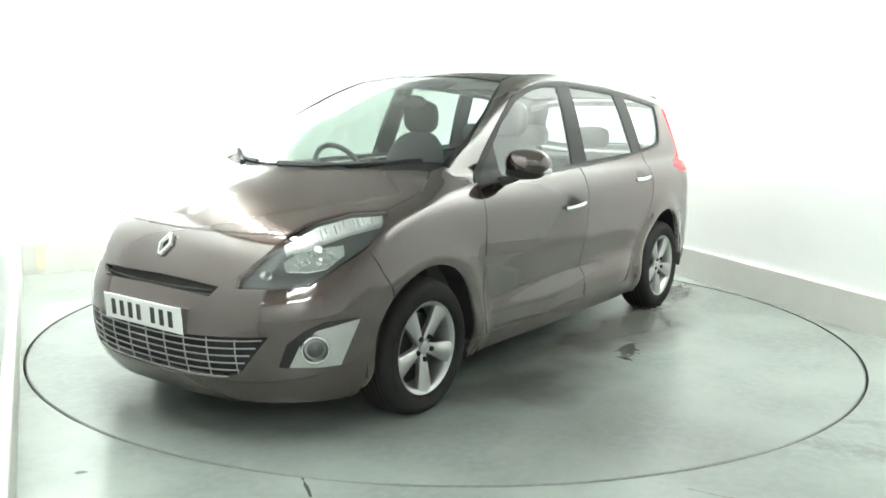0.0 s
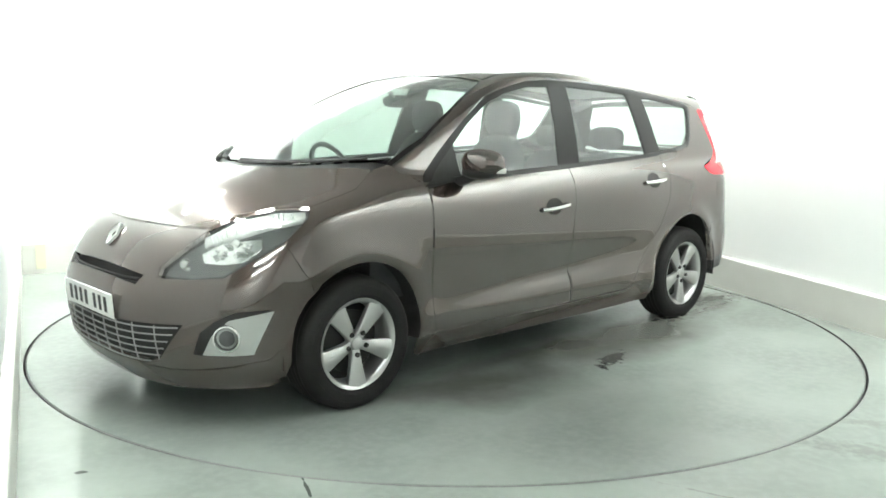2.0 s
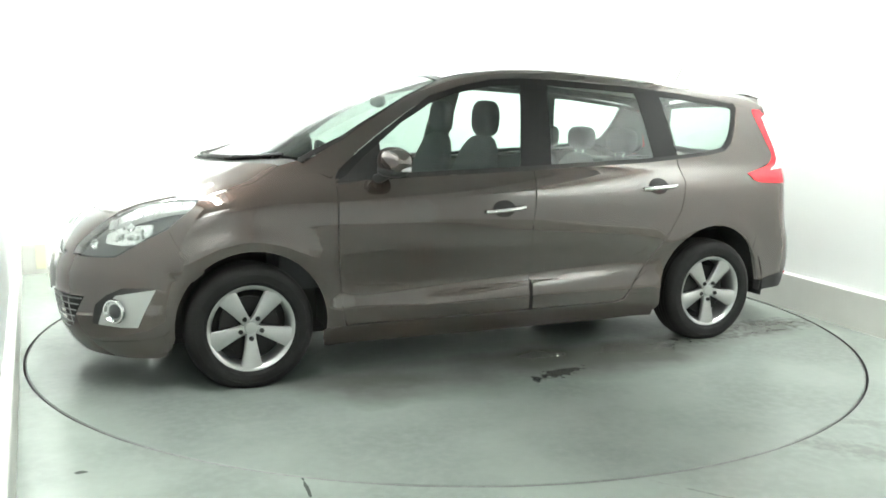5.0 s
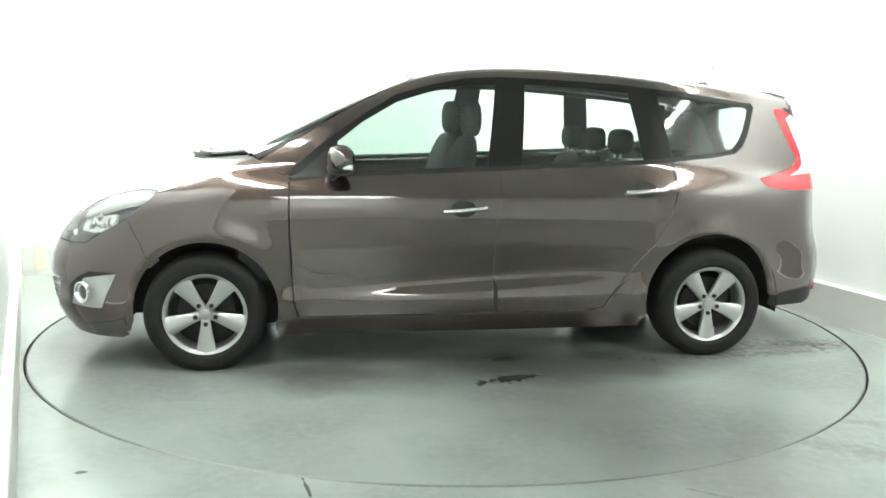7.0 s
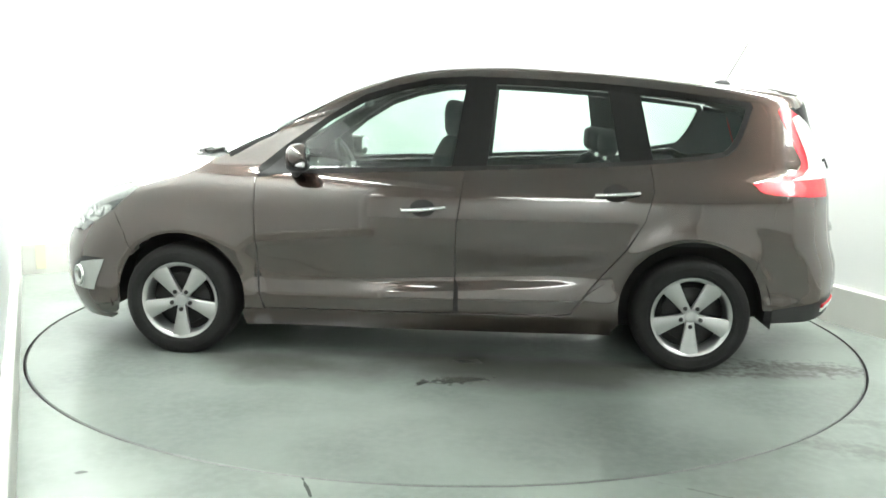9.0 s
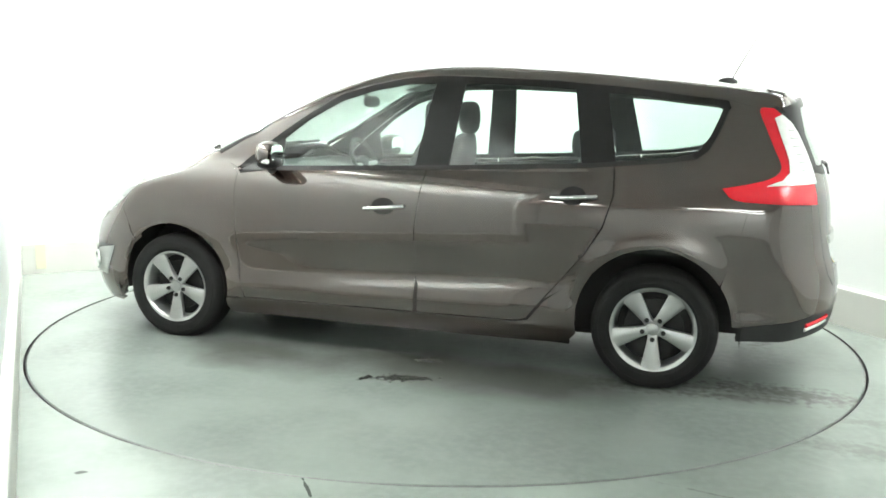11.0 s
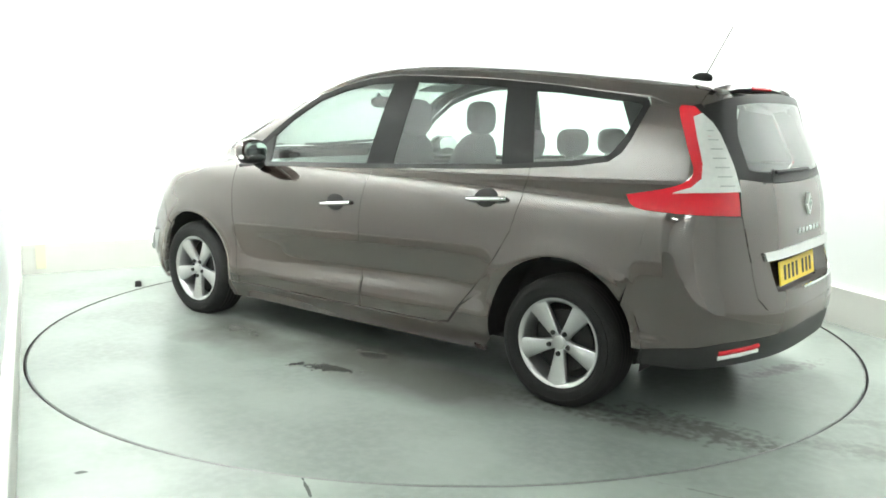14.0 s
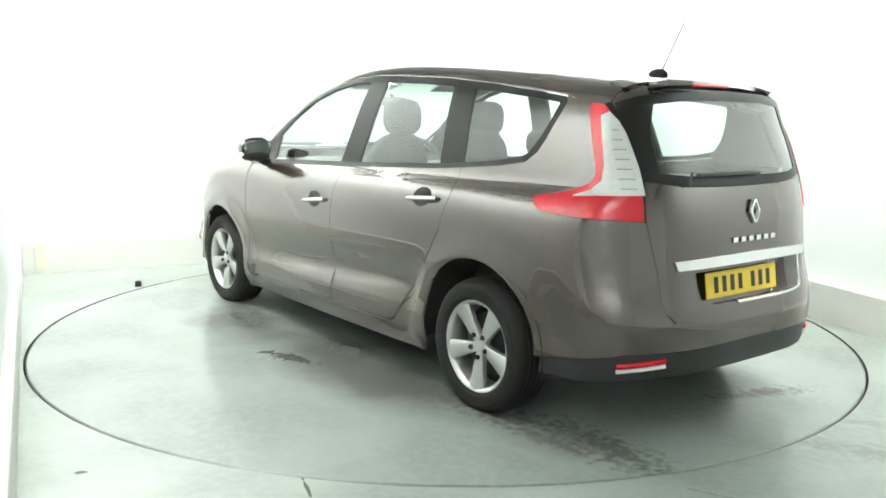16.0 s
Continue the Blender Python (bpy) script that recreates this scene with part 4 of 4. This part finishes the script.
def mirror(car, s):
    def sweep(bm):  # the shell trails back towards its outer end
        for v in bm.verts:
            v.co.x -= 0.30 * max(0, v.co.y * s + 0.05) ** 1.3
        return bm

    bm = blob_bm(0, 0, 0, 0.070, 0.112, 0.072, 2.4)
    for v in bm.verts:
        if v.co.x < -0.035:
            v.co.x = -0.035 + (v.co.x + 0.035) * 0.15
        v.co.z *= 1 - 0.9 * max(0, v.co.y * s)
    m = part("door_mirror", sweep(bm), PAINT, car, "brown painted door mirror shell", smooth=True)
    m.location = (0.70, 0.915 * s, 1.105)
    part("mirror_base", sweep(blob_bm(0.004, -0.01 * s, -0.044, 0.064, 0.098, 0.036, 2.3)), BLACK, m, "black lower mirror shell", smooth=True)
    part("mirror_arm", tube_bm([(0.01, -0.04 * s, -0.06), (0.03, -0.09 * s, -0.085), (0.05, -0.155 * s, -0.105)], 0.026, 10), BLACK, m, smooth=True)
    part("mirror_glass", sweep(blob_bm(-0.045, 0, 0.0, 0.004, 0.092, 0.055, 2.6, 20, 12)), MIRROR, m, "mirror glass", smooth=True)
    path = [(0.018 - 0.075 * u * u, s * (0.045 + 0.062 * u), -0.030 - 0.004 * u) for u in (0, 0.25, 0.5, 0.75, 1)]
    part("indicator", tube_bm(path, 0.013, 8), CLEAR, m, "white side indicator lens", smooth=True)


def door_handle(door, x0, z0, x1, z1, s):
    pts = [p for p in on_side([(x0 + (x1 - x0) * u, z0 + (z1 - z0) * u) for u in (0, 0.15, 0.4, 0.6, 0.85, 1)])]
    path = [(p[0], s * (p[1] + d), p[2]) for p, d in zip(pts, (0.006, 0.026, 0.034, 0.034, 0.028, 0.010))]
    part("handle", tube_bm(path, 0.0125, 10, 0.95), CHROME, door, "satin chrome pull handle", smooth=True)
    cx, cz = x0 + (x1 - x0) * 0.47, z0 + (z1 - z0) * 0.5 + 0.004
    # Flat dark ellipse: the shade of the handle recess as colour
    ell = [(cx + 0.066 * math.cos(a), cz + 0.045 * math.sin(a)) for a in np.linspace(0, 2 * math.pi, 25)[:-1]]
    v, f, n = skin(ell, SIDE_ON, 0.003, 0.004, mirror=s < 0)
    part("handle_cup_shade", mesh_of("handle_cup_shade", v, f, DARK, normals=n), DARK, door, "dark patch painting the shaded hollow behind the handle")


def lamps(car):
    for s, mir in ((1, False), (-1, True)):
        flat = [NOSE_ON.to2(p) for p in LAMP_FRONT]
        v, f, n = skin(flat, NOSE_ON, 0.001, 0.0, mirror=mir)
        lamp = part("headlight", mesh_of("headlight", v, f, LENS, normals=n), LENS, car, "clear headlight lens over grey housing and chrome bowl")
        v, f, n = skin(flat, NOSE_ON, -0.045, 0.0, mirror=mir)
        part("housing", mesh_of("housing", v, f, LAMP_DARK, normals=n), LAMP_DARK, lamp, "dark grey lamp housing")
        top = [NOSE_ON.to2(p) for p in [(2.002, 0.558, 0.812), (1.851, 0.600, 0.882), (1.727, 0.672, 0.915), (1.640, 0.775, 0.922), (1.664, 0.800, 0.890), (1.797, 0.732, 0.862), (1.918, 0.659, 0.817), (2.015, 0.581, 0.779)]]
        v, f, n = skin(top, NOSE_ON, -0.010, 0.03, mirror=mir)
        strip = part("indicator_strip", mesh_of("indicator_strip", v, f, STRIP, normals=n), STRIP, lamp, "ribbed silver indicator strip")
        for k in range(18):
            u = (k + 0.5) / 18
            hi = np.array([1.985, 0.572, 0.812]) * (1 - u) + np.array([1.675, 0.745, 0.918]) * u + np.array([0, 0, 0.022]) * 4 * u * (1 - u)
            lo = np.array([1.995, 0.600, 0.785]) * (1 - u) + np.array([1.700, 0.785, 0.895]) * u + np.array([0, 0, 0.012]) * 4 * u * (1 - u)
            ab = NOSE_ON.to3(np.array([NOSE_ON.to2(hi), NOSE_ON.to2(lo)]))
            ab = ab - outward(ab) * 0.008
            part("lens_rib", tube_bm([(q[0], s * q[1], q[2]) for q in ab], 0.0030, 5), CHROME if k % 4 else STRIP, strip)
        mid = [NOSE_ON.to2(p) for p in [(1.956, 0.633, 0.800), (1.833, 0.734, 0.815), (1.841, 0.748, 0.775), (1.915, 0.716, 0.724), (1.977, 0.668, 0.715), (2.036, 0.601, 0.720), (2.031, 0.581, 0.753)]]
        v, f, n = skin(mid, NOSE_ON, -0.022, 0.02, mirror=mir)
        part("reflector", mesh_of("reflector", v, f, CHROME, normals=n), CHROME, lamp, "chrome reflector plate")
        for cx, cy, cz, r in ((1.985, 0.60, 0.742, 0.036), (1.890, 0.690, 0.765, 0.030), (2.07, 0.53, 0.70, 0.028)):
            b = lathe_bm([(r, 0.0), (r * 0.9, -0.006), (r * 0.55, -0.024), (0.0001, -0.032)], 24)
            bmesh.ops.transform(b, matrix=pose(0, 0, 0, 0, 0, -52 if s > 0 else 232), verts=b.verts)
            bmesh.ops.translate(b, vec=(cx, s * cy, cz), verts=b.verts)
            part("lamp_bowl", b, CHROME, lamp, "round chrome lamp bowl", smooth=True)
        rnd = random.Random(5)
        for k in range(14):
            u, w = rnd.random(), rnd.random()
            q = NOSE_ON.to3(np.array([NOSE_ON.to2((1.86 + 0.15 * u, 0.715 - 0.115 * u + 0.02 * w, 0.735 + 0.07 * w))]))
            q = q[0] - outward(q)[0] * 0.016
            b = box_bm(q[0], s * q[1], q[2], 0.006, 0.022 + 0.02 * rnd.random(), 0.012 + 0.014 * rnd.random(), 0.002, 1, pose(0, 0, 0, rnd.uniform(-35, 35), rnd.uniform(-50, 20), s * rnd.uniform(20, 75)))
            part("reflector_facet", b, CHROME, lamp)
        # fog lamp in its chrome surround; a black panel paints the shaded body-colour hollow beside it
        hollow = [NOSE_ON.to2(p) for p in [(2.09, 0.618, 0.337), (2.078, 0.648, 0.430), (2.035, 0.695, 0.480), (1.97, 0.745, 0.517), (1.835, 0.812, 0.519), (1.998, 0.733, 0.480), (2.044, 0.684, 0.418), (2.060, 0.650, 0.330)]]
        v, f, n = skin(hollow, NOSE_ON, 0.0025, 0.01, mirror=mir)
        part("fog_hollow_shade", mesh_of("fog_hollow_shade", v, f, BLACK, normals=n), BLACK, car, "black panel painting the shade beside the fog lamp")
        sur = [NOSE_ON.to2(p) for p in [(1.832, 0.815, 0.512), (1.93, 0.775, 0.497), (1.998, 0.733, 0.482), (2.044, 0.684, 0.420), (2.062, 0.648, 0.336), (1.98, 0.74, 0.330), (1.916, 0.785, 0.333), (1.880, 0.803, 0.42)]]
        v, f, n = skin(sur, NOSE_ON, 0.006, 0.02, mirror=mir)
        fog = part("fog_lamp_surround", mesh_of("fog_lamp_surround", v, f, SILVER, normals=n), SILVER, car, "pale silver fog lamp surround")
        c = np.array([1.988, 0.722, 0.408])
        for nm, mt, prof, lab in (("fog_lamp_ring", CHROME, [(0.060, 0.003), (0.056, 0.013), (0.050, 0.014), (0.040, -0.002), (0.034, -0.012)], "chrome bezel"), ("fog_lamp", LAMP_DARK, [(0.034, 0.0), (0.024, 0.006), (0.0001, 0.009)], "round clear fog lamp")):
            b = lathe_bm(prof, 28)
            bmesh.ops.transform(b, matrix=pose(0, 0, 0, 0, 0, -43 if s > 0 else 223), verts=b.verts)
            q = meet(np.array([[3.0, c[1], c[2]]]), np.array([[-1.0, 0, 0]]), 2.0)
            q = q[0] + outward(q)[0] * 0.008
            bmesh.ops.translate(b, vec=(q[0], s * q[1], q[2]), verts=b.verts)
            part(nm, b, mt, fog, lab, smooth=True)
        # tail lamp
        flat = [TAIL_ON.to2(p) for p in LAMP_REAR]
        flat = bend(flat[0:7], 4) + bend(flat[6:10], 3)[1:] + bend(flat[9:] + flat[:1], 3)[1:-1]
        mid = np.mean(flat, 0)
        flat = [tuple(mid + (np.array(p) - mid) * np.array([1.02, 1.02]) + np.array([0.008, 0])) for p in flat]
        v, f, n = skin(flat, TAIL_ON, 0.004, 0.010, mirror=mir, gap=0.012)
        tail = part("tail_light", mesh_of("tail_light", v, f, RED, normals=n), RED, car, "red and white boomerang tail light")
        white = [TAIL_ON.to2(p) for p in [(-1.91, 0.592, 1.362), (-1.958, 0.590, 1.325), (-1.995, 0.585, 1.276), (-2.030, 0.580, 1.205), (-2.060, 0.575, 1.139), (-2.096, 0.574, 1.036), (-2.03, 0.660, 1.034), (-1.95, 0.712, 1.030), (-1.87, 0.738, 1.022), (-1.935, 0.707, 1.048), (-1.970, 0.683, 1.088), (-1.968, 0.667, 1.150), (-1.925, 0.638, 1.262), (-1.888, 0.610, 1.345)]]
        v, f, n = skin(white, TAIL_ON, 0.0095, 0.006, mirror=mir, gap=0.012)
        part("reversing_lens", mesh_of("reversing_lens", v, f, CLEAR, normals=n), CLEAR, tail, "ribbed white upper lens")
        for k in range(7):
            z = 1.06 + 0.038 * k
            b = (float(np.interp(z, [1.03, 1.137, 1.281, 1.36], [0.598, 0.600, 0.603, 0.600])), float(np.interp(z, [1.03, 1.112, 1.222, 1.34], [0.655, 0.650, 0.633, 0.603])))
            path = []
            for u in (0, 0.5, 1):
                p = on_tail(b[0] + (b[1] - b[0]) * u, z, 0.0105)
                path.append((p[0], s * p[1], p[2]))
            part("lens_rib", tube_bm(path, 0.0028, 6), STRIP, tail)
        p = [on_tail(y, 0.352 + 0.022 * u, -0.008) for y, u in ((0.52, 1), (0.61, 0.5), (0.695, 0))]
        part("rear_reflector", tube_bm([(q[0], s * q[1], q[2]) for q in p], 0.012, 8), RED, car, "red bumper reflector", smooth=True)
        part("rear_fog_lens", tube_bm([(q[0] + 0.003, s * q[1], q[2] - 0.022) for q in p], 0.010, 8), CLEAR, car, "pale lens below the reflector", smooth=True)


def grille(car):
    for k in range(6):
        z = 0.283 + 0.031 * k
        half = float(np.interp(z, [0.27, 0.30, 0.46], [0.42, 0.478, 0.592]))
        ys = np.linspace(-half, half, 25)
        part("grille_bar", tube_bm([tuple(on_nose(y, z - 0.012 + 0.025 * (abs(y) / 0.5) ** 2 * 0.6, -0.006)) for y in ys], 0.0034, 6), GRILLE, car, "thin silver grille bar")
    for y in np.linspace(-0.48, 0.48, 9):
        z0 = 0.268 + 0.03 * (abs(y) / 0.5) ** 3
        part("grille_bar", tube_bm([tuple(on_nose(y, z0 + (0.447 - z0) * u, -0.006)) for u in (0, 0.25, 0.5, 0.75, 1)], 0.0030, 6), GRILLE, car, "thin silver grille bar")
    for z in (0.611, 0.627):
        part("grille_slat", tube_bm([tuple(on_nose(y, z + 0.006 * (abs(y) / 0.35) ** 2, -0.012)) for y in np.linspace(-0.352, 0.352, 17)], 0.005, 6), BLACK, car)


def plates(car):
    def bars(pl, n, w, h, gap, x, out):
        total = 7 * w + 5 * gap + 2.2 * gap
        y = -total / 2
        for k in range(n):
            part("plate_mark", box_bm(x, out * (y + w / 2), 0, 0.002, w, h), INK, pl)
            y += w + (2.2 * gap if k == 3 else gap)

    f = part("number_plate", box_bm(0, 0, 0, 0.008, 0.52, 0.111, 0.003, 1), PLATE_W, car, "white front number plate with dark marks")
    p = on_nose(0, 0.500)
    f.location, f.rotation_euler = (p[0] + 0.008, 0, 0.500), (0, radians(4), 0)
    bars(f, 7, 0.028, 0.068, 0.030, 0.0045, 1)
    r = part("number_plate", box_bm(0, 0, 0, 0.008, 0.52, 0.111, 0.003, 1), PLATE_Y, car, "yellow rear number plate with dark marks")
    p = on_tail(0, 0.652, 0)
    r.location, r.rotation_euler = (p[0] + 0.056, 0.012, 0.652), (0, radians(8), 0)
    bars(r, 7, 0.028, 0.068, 0.030, -0.0045, -1)
    panel("chrome_bar", [(-2.2, 0, 0.742), (-2.2, 0.25, 0.740), (-2.18, 0.455, 0.734), (-2.17, 0.468, 0.770), (-2.2, 0.25, 0.781), (-2.2, 0, 0.784)], TAIL_ON, CHROME, car, "satin chrome bar above the plate", lift=0.012, depth=0.014, sym=True)
    # Chrome tube shaped after the reflection in the plate recess
    part("recess_reflection", tube_bm([tuple(on_tail(y, z, -0.002)) for y, z in bend([(0.15, 0.588), (-0.2, 0.588), (-0.36, 0.600), (-0.392, 0.66), (-0.40, 0.735)], 4)], 0.008, 6), CHROME, car, "chrome tube standing in for the reflection in the recess", smooth=True)


def diamond(car, at, normal_turn, tilt, w, h):
    """The maker's mark, as a plain open lozenge."""
    bm = bmesh.new()
    rings = []
    for k, (fw, fh, d) in enumerate(((1, 1, 0), (0.92, 0.94, 0.010), (0.62, 0.70, 0.012), (0.46, 0.52, 0.002))):
        rings.append([bm.verts.new((d, y * w * fw, z * h * fh)) for y, z in ((0.5, 0), (0.12, 0.5), (-0.12, 0.5), (-0.5, 0), (-0.12, -0.5), (0.12, -0.5))])
    for a, b in zip(rings, rings[1:]):
        for i in range(6):
            bm.faces.new((a[i], a[(i + 1) % 6], b[(i + 1) % 6], b[i]))
    bmesh.ops.recalc_face_normals(bm, faces=bm.faces)
    ob = part("badge", bm, CHROME, car, "chrome lozenge badge")
    ob.location, ob.rotation_euler = at, (0, radians(tilt), radians(normal_turn))


def wipers(car):
    def over(x, y, lift):
        p = ABOVE.to3(np.array([[x, y]], float))
        return tuple(p[0] + outward(p)[0] * lift)
    w = part("wiper", tube_bm([over(x, y, 0.005) for x, y in ((1.475, -0.02), (1.455, 0.15), (1.395, 0.32), (1.285, 0.50), (1.18, 0.63))], 0.009, 6), BLACK, car, "black wiper blade")
    part("wiper_arm", tube_bm([over(x, y, 0.008) for x, y in ((1.51, 0.02), (1.48, 0.18), (1.38, 0.36))], 0.010, 6), BLACK, w)
    w = part("wiper", tube_bm([over(x, y, 0.002) for x, y in ((1.445, -0.20), (1.39, -0.34), (1.29, -0.50), (1.16, -0.66))], 0.010, 6), BLACK, car, "black wiper blade")
    part("wiper_arm", tube_bm([over(x, y, 0.004) for x, y in ((1.45, -0.30), (1.37, -0.42), (1.24, -0.56))], 0.014, 6), BLACK, w)
    w = part("rear_wiper", tube_bm([tuple(on_tail(y, 1.112 - 0.01 * abs(y - 0.1), 0.014)) for y in np.linspace(0.33, -0.08, 9)], 0.009, 6), BLACK, car, "black rear wiper blade")
    part("wiper_arm", tube_bm([tuple(on_tail(0.36 + 0.03 * u, 1.12 - 0.05 * u, 0.02)) for u in (0, 0.5, 1)], 0.006, 6), BLACK, w)


def aerial(car):
    x, y = -1.672, -0.015
    p = ABOVE.to3(np.array([[x, y]], float))[0]
    bm = blob_bm(p[0] + 0.01, p[1], p[2] + 0.004, 0.055, 0.026, 0.030, 2.0, 16, 10)
    base = part("aerial", bm, BLACK, car, "black roof aerial foot", smooth=True)
    part("aerial_rod", tube_bm([(p[0] - 0.005, y, p[2] + 0.01), (p[0] - 0.035, y, p[2] + 0.07), (p[0] - 0.13, y, p[2] + 0.25)], 0.0034, 6), BLACK, base)


def seat(car, x, y, wide, back, head):
    s = part("seat", blob_bm(x + 0.22, y, 0.56, 0.27, wide, 0.09, 3.2), CLOTH, car, "charcoal cloth car seat", smooth=True)
    bm = blob_bm(0, 0, back / 2, 0.075, wide, back / 2 + 0.02, 3.0)
    for v in bm.verts:
        v.co.x -= 0.26 * v.co.z
        v.co.y *= 1 - 0.22 * max(0, v.co.z / back - 0.55)
    b = part("backrest", bm, CLOTH, s, smooth=True)
    b.location = (x, y, 0.58)
    top = 0.58 + back
    h = part("headrest", blob_bm(x - 0.26 * back - 0.02, y, top + 0.115, 0.055, 0.125, head, 3.0), CLOTH, s, "charcoal cloth headrest", smooth=True)
    for d in (-0.045, 0.045):
        part("headrest_post", tube_bm([(x - 0.26 * back, y + d, top - 0.03), (x - 0.26 * back - 0.015, y + d, top + 0.08)], 0.006, 6), CHROME, s)


def cabin(car):
    for y in (0.33, -0.33):
        seat(car, 0.10, y, 0.235, 0.62, 0.105)
    for y in (0.46, 0.0, -0.46):
        seat(car, -0.80, y, 0.215, 0.50, 0.075)
    bm = bmesh.new()
    prof = [(1.30, 0.95), (1.12, 1.02), (0.95, 1.01), (0.80, 0.975), (0.76, 0.90), (0.80, 0.72), (0.86, 0.45), (1.3, 0.45)]
    ends = [[bm.verts.new((x - 0.16 * abs(y) ** 2, y, z)) for x, z in prof] for y in (-0.70, -0.45, -0.2, 0, 0.2, 0.45, 0.70)]
    for a, b in zip(ends, ends[1:]):
        for i in range(len(prof)):
            bm.faces.new((a[i], a[(i + 1) % 8], b[(i + 1) % 8], b[i]))
    bm.faces.new(ends[0]), bm.faces.new(ends[-1])
    bmesh.ops.recalc_face_normals(bm, faces=bm.faces)
    part("dashboard", bm, TRIM, car, "dark grey dashboard", smooth=True)
    ring = [(0.66 + 0.075 * math.sin(a), -0.36 + 0.185 * math.cos(a), 0.985 + 0.165 * math.sin(a)) for a in np.linspace(0, 2 * math.pi, 33)[:-1]]
    w = part("steering_wheel", tube_bm(ring, 0.016, 8, closed=True), TRIM, car, "dark steering wheel", smooth=True)
    part("boss", blob_bm(0.69, -0.36, 0.98, 0.035, 0.075, 0.065, 2.5, 16, 10), TRIM, w, smooth=True)
    for e in ((0.66, -0.19, 0.99), (0.66, -0.53, 0.99), (0.60, -0.36, 0.83)):
        part("wheel_spoke", tube_bm([(0.685, -0.36, 0.98), e], 0.016, 6), SILVER, w)
    m = part("cabin_mirror", blob_bm(0.47, 0, 1.405, 0.022, 0.115, 0.036, 2.8, 18, 10), BLACK, car, "black cabin mirror", smooth=True)
    part("mirror_stem", tube_bm([(0.48, 0, 1.42), (0.52, 0, 1.455)], 0.012, 6), BLACK, m)
    for y in (0.30, -0.30):
        part("sun_visor", box_bm(0.24, y, 1.500, 0.13, 0.30, 0.012, 0.005, 1, pose(0, 0, 0, 0, 16, 0)), LINING, car, "pale folded sun visor")
    part("cabin_floor", box_bm(0.02, 0, 0.36, 1.84, 1.5, 0.03), TRIM, car)
    part("cabin_floor", box_bm(-1.42, 0, 0.36, 1.04, 1.02, 0.03), TRIM, car)
    part("boot_floor", box_bm(-1.65, 0, 0.66, 0.9, 1.2, 0.04), TRIM, car)
    part("underbody", box_bm(0.05, 0, 0.225, 3.4, 1.04, 0.12, 0.03, 1), DARK, car, "dark underbody")
    part("parcel_cover", box_bm(-1.62, 0, 1.03, 0.55, 1.24, 0.02, 0.004, 1), TRIM, car)
    part("engine_cover", box_bm(1.45, 0, 0.62, 0.7, 1.0, 0.4, 0.02, 1), DARK, car)


def build_car():
    car = tagged(new("mpv_car"), "brown metallic family car with silver alloy wheels on a turntable", "car")
    sheet_body(car)
    for x in (FRONT_HUB, REAR_HUB):
        for s in (1, -1):
            wheel(car, x, s)
    for s in (1, -1):
        mirror(car, s)
    for door, s, kind in zip(yield_door, (1, -1, 1, -1), (0, 0, 1, 1)):
        if kind == 0:
            door_handle(door, 0.152, 0.832, -0.071, 0.852, s)
        else:
            door_handle(door, -0.858, 0.934, -1.082, 0.949, s)
    lamps(car)
    grille(car)
    plates(car)
    p = on_nose(0, 0.772, 0.004)
    diamond(car, tuple(p), 0, -38, 0.085, 0.115)
    p = on_tail(-0.02, 0.955, 0.004)
    diamond(car, (p[0], -0.01, p[2]), 180, -6, 0.078, 0.105)
    for k in range(6):
        q = on_tail(0.128 - 0.056 * k, 0.840, 0.004)
        part("model_mark", box_bm(q[0], q[1], q[2], 0.006, 0.032, 0.022, 0.002, 1), CHROME, car, "small chrome lettering bar")
    part("brake_light", tube_bm([(-1.962, y, on_top([(-1.872, y)])[0][2] - 0.028) for y in np.linspace(-0.13, 0.13, 9)], 0.009, 6), RED, car, "red high brake light", smooth=True)
    wipers(car)
    aerial(car)
    cabin(car)
    return car


car = build_car()

# small dark fitting beside the turntable's edge
bm = lathe_bm([(0.0001, 0.045), (0.016, 0.045), (0.024, 0.036), (0.026, 0.0)], 16, "z")
stop = part("floor_bolt", bm, BLACK, None, smooth=True)
stop.location = (-2.339, 0.956, 0.0)
tagged(stop, "small dark metal stud on the floor beside the turntable", "stud")


# faded strip of tape on the plinth beside the corner
bm = box_bm(0, 0, 0, 0.075, 0.003, 0.20, 0.001, 1)
tape = part("tape", bm, YELLOW, None)
tape.matrix_basis = pose(-3.27, 1.372, 0.14, 0, 0, 28.1)
tagged(tape, "faded yellow tape strip stuck on the plinth", "tape")


def motions():
    """The plate speeds up within a second, then turns evenly and carries the car."""
    start, rate, spin_up = 234.81, 6.8415, 0.837
    rows_p, rows_c = [], []
    for t in [0, 0.1, 0.2, 0.3, 0.4, 0.5, 0.6, 0.7, 0.8, 0.9, 1.0] + [1.5 + 0.5 * i for i in range(30)]:
        run = t * t / (2 * spin_up) if t < spin_up else t - spin_up / 2
        turn = pose(0, 0, 0, 0, 0, start - rate * run)
        rows_p.append((t, turn))
        rows_c.append((t, turn @ pose(0.0245, 0.0668, 0)))
    walk(plate, rows_p)
    walk(car, rows_c)


motions()
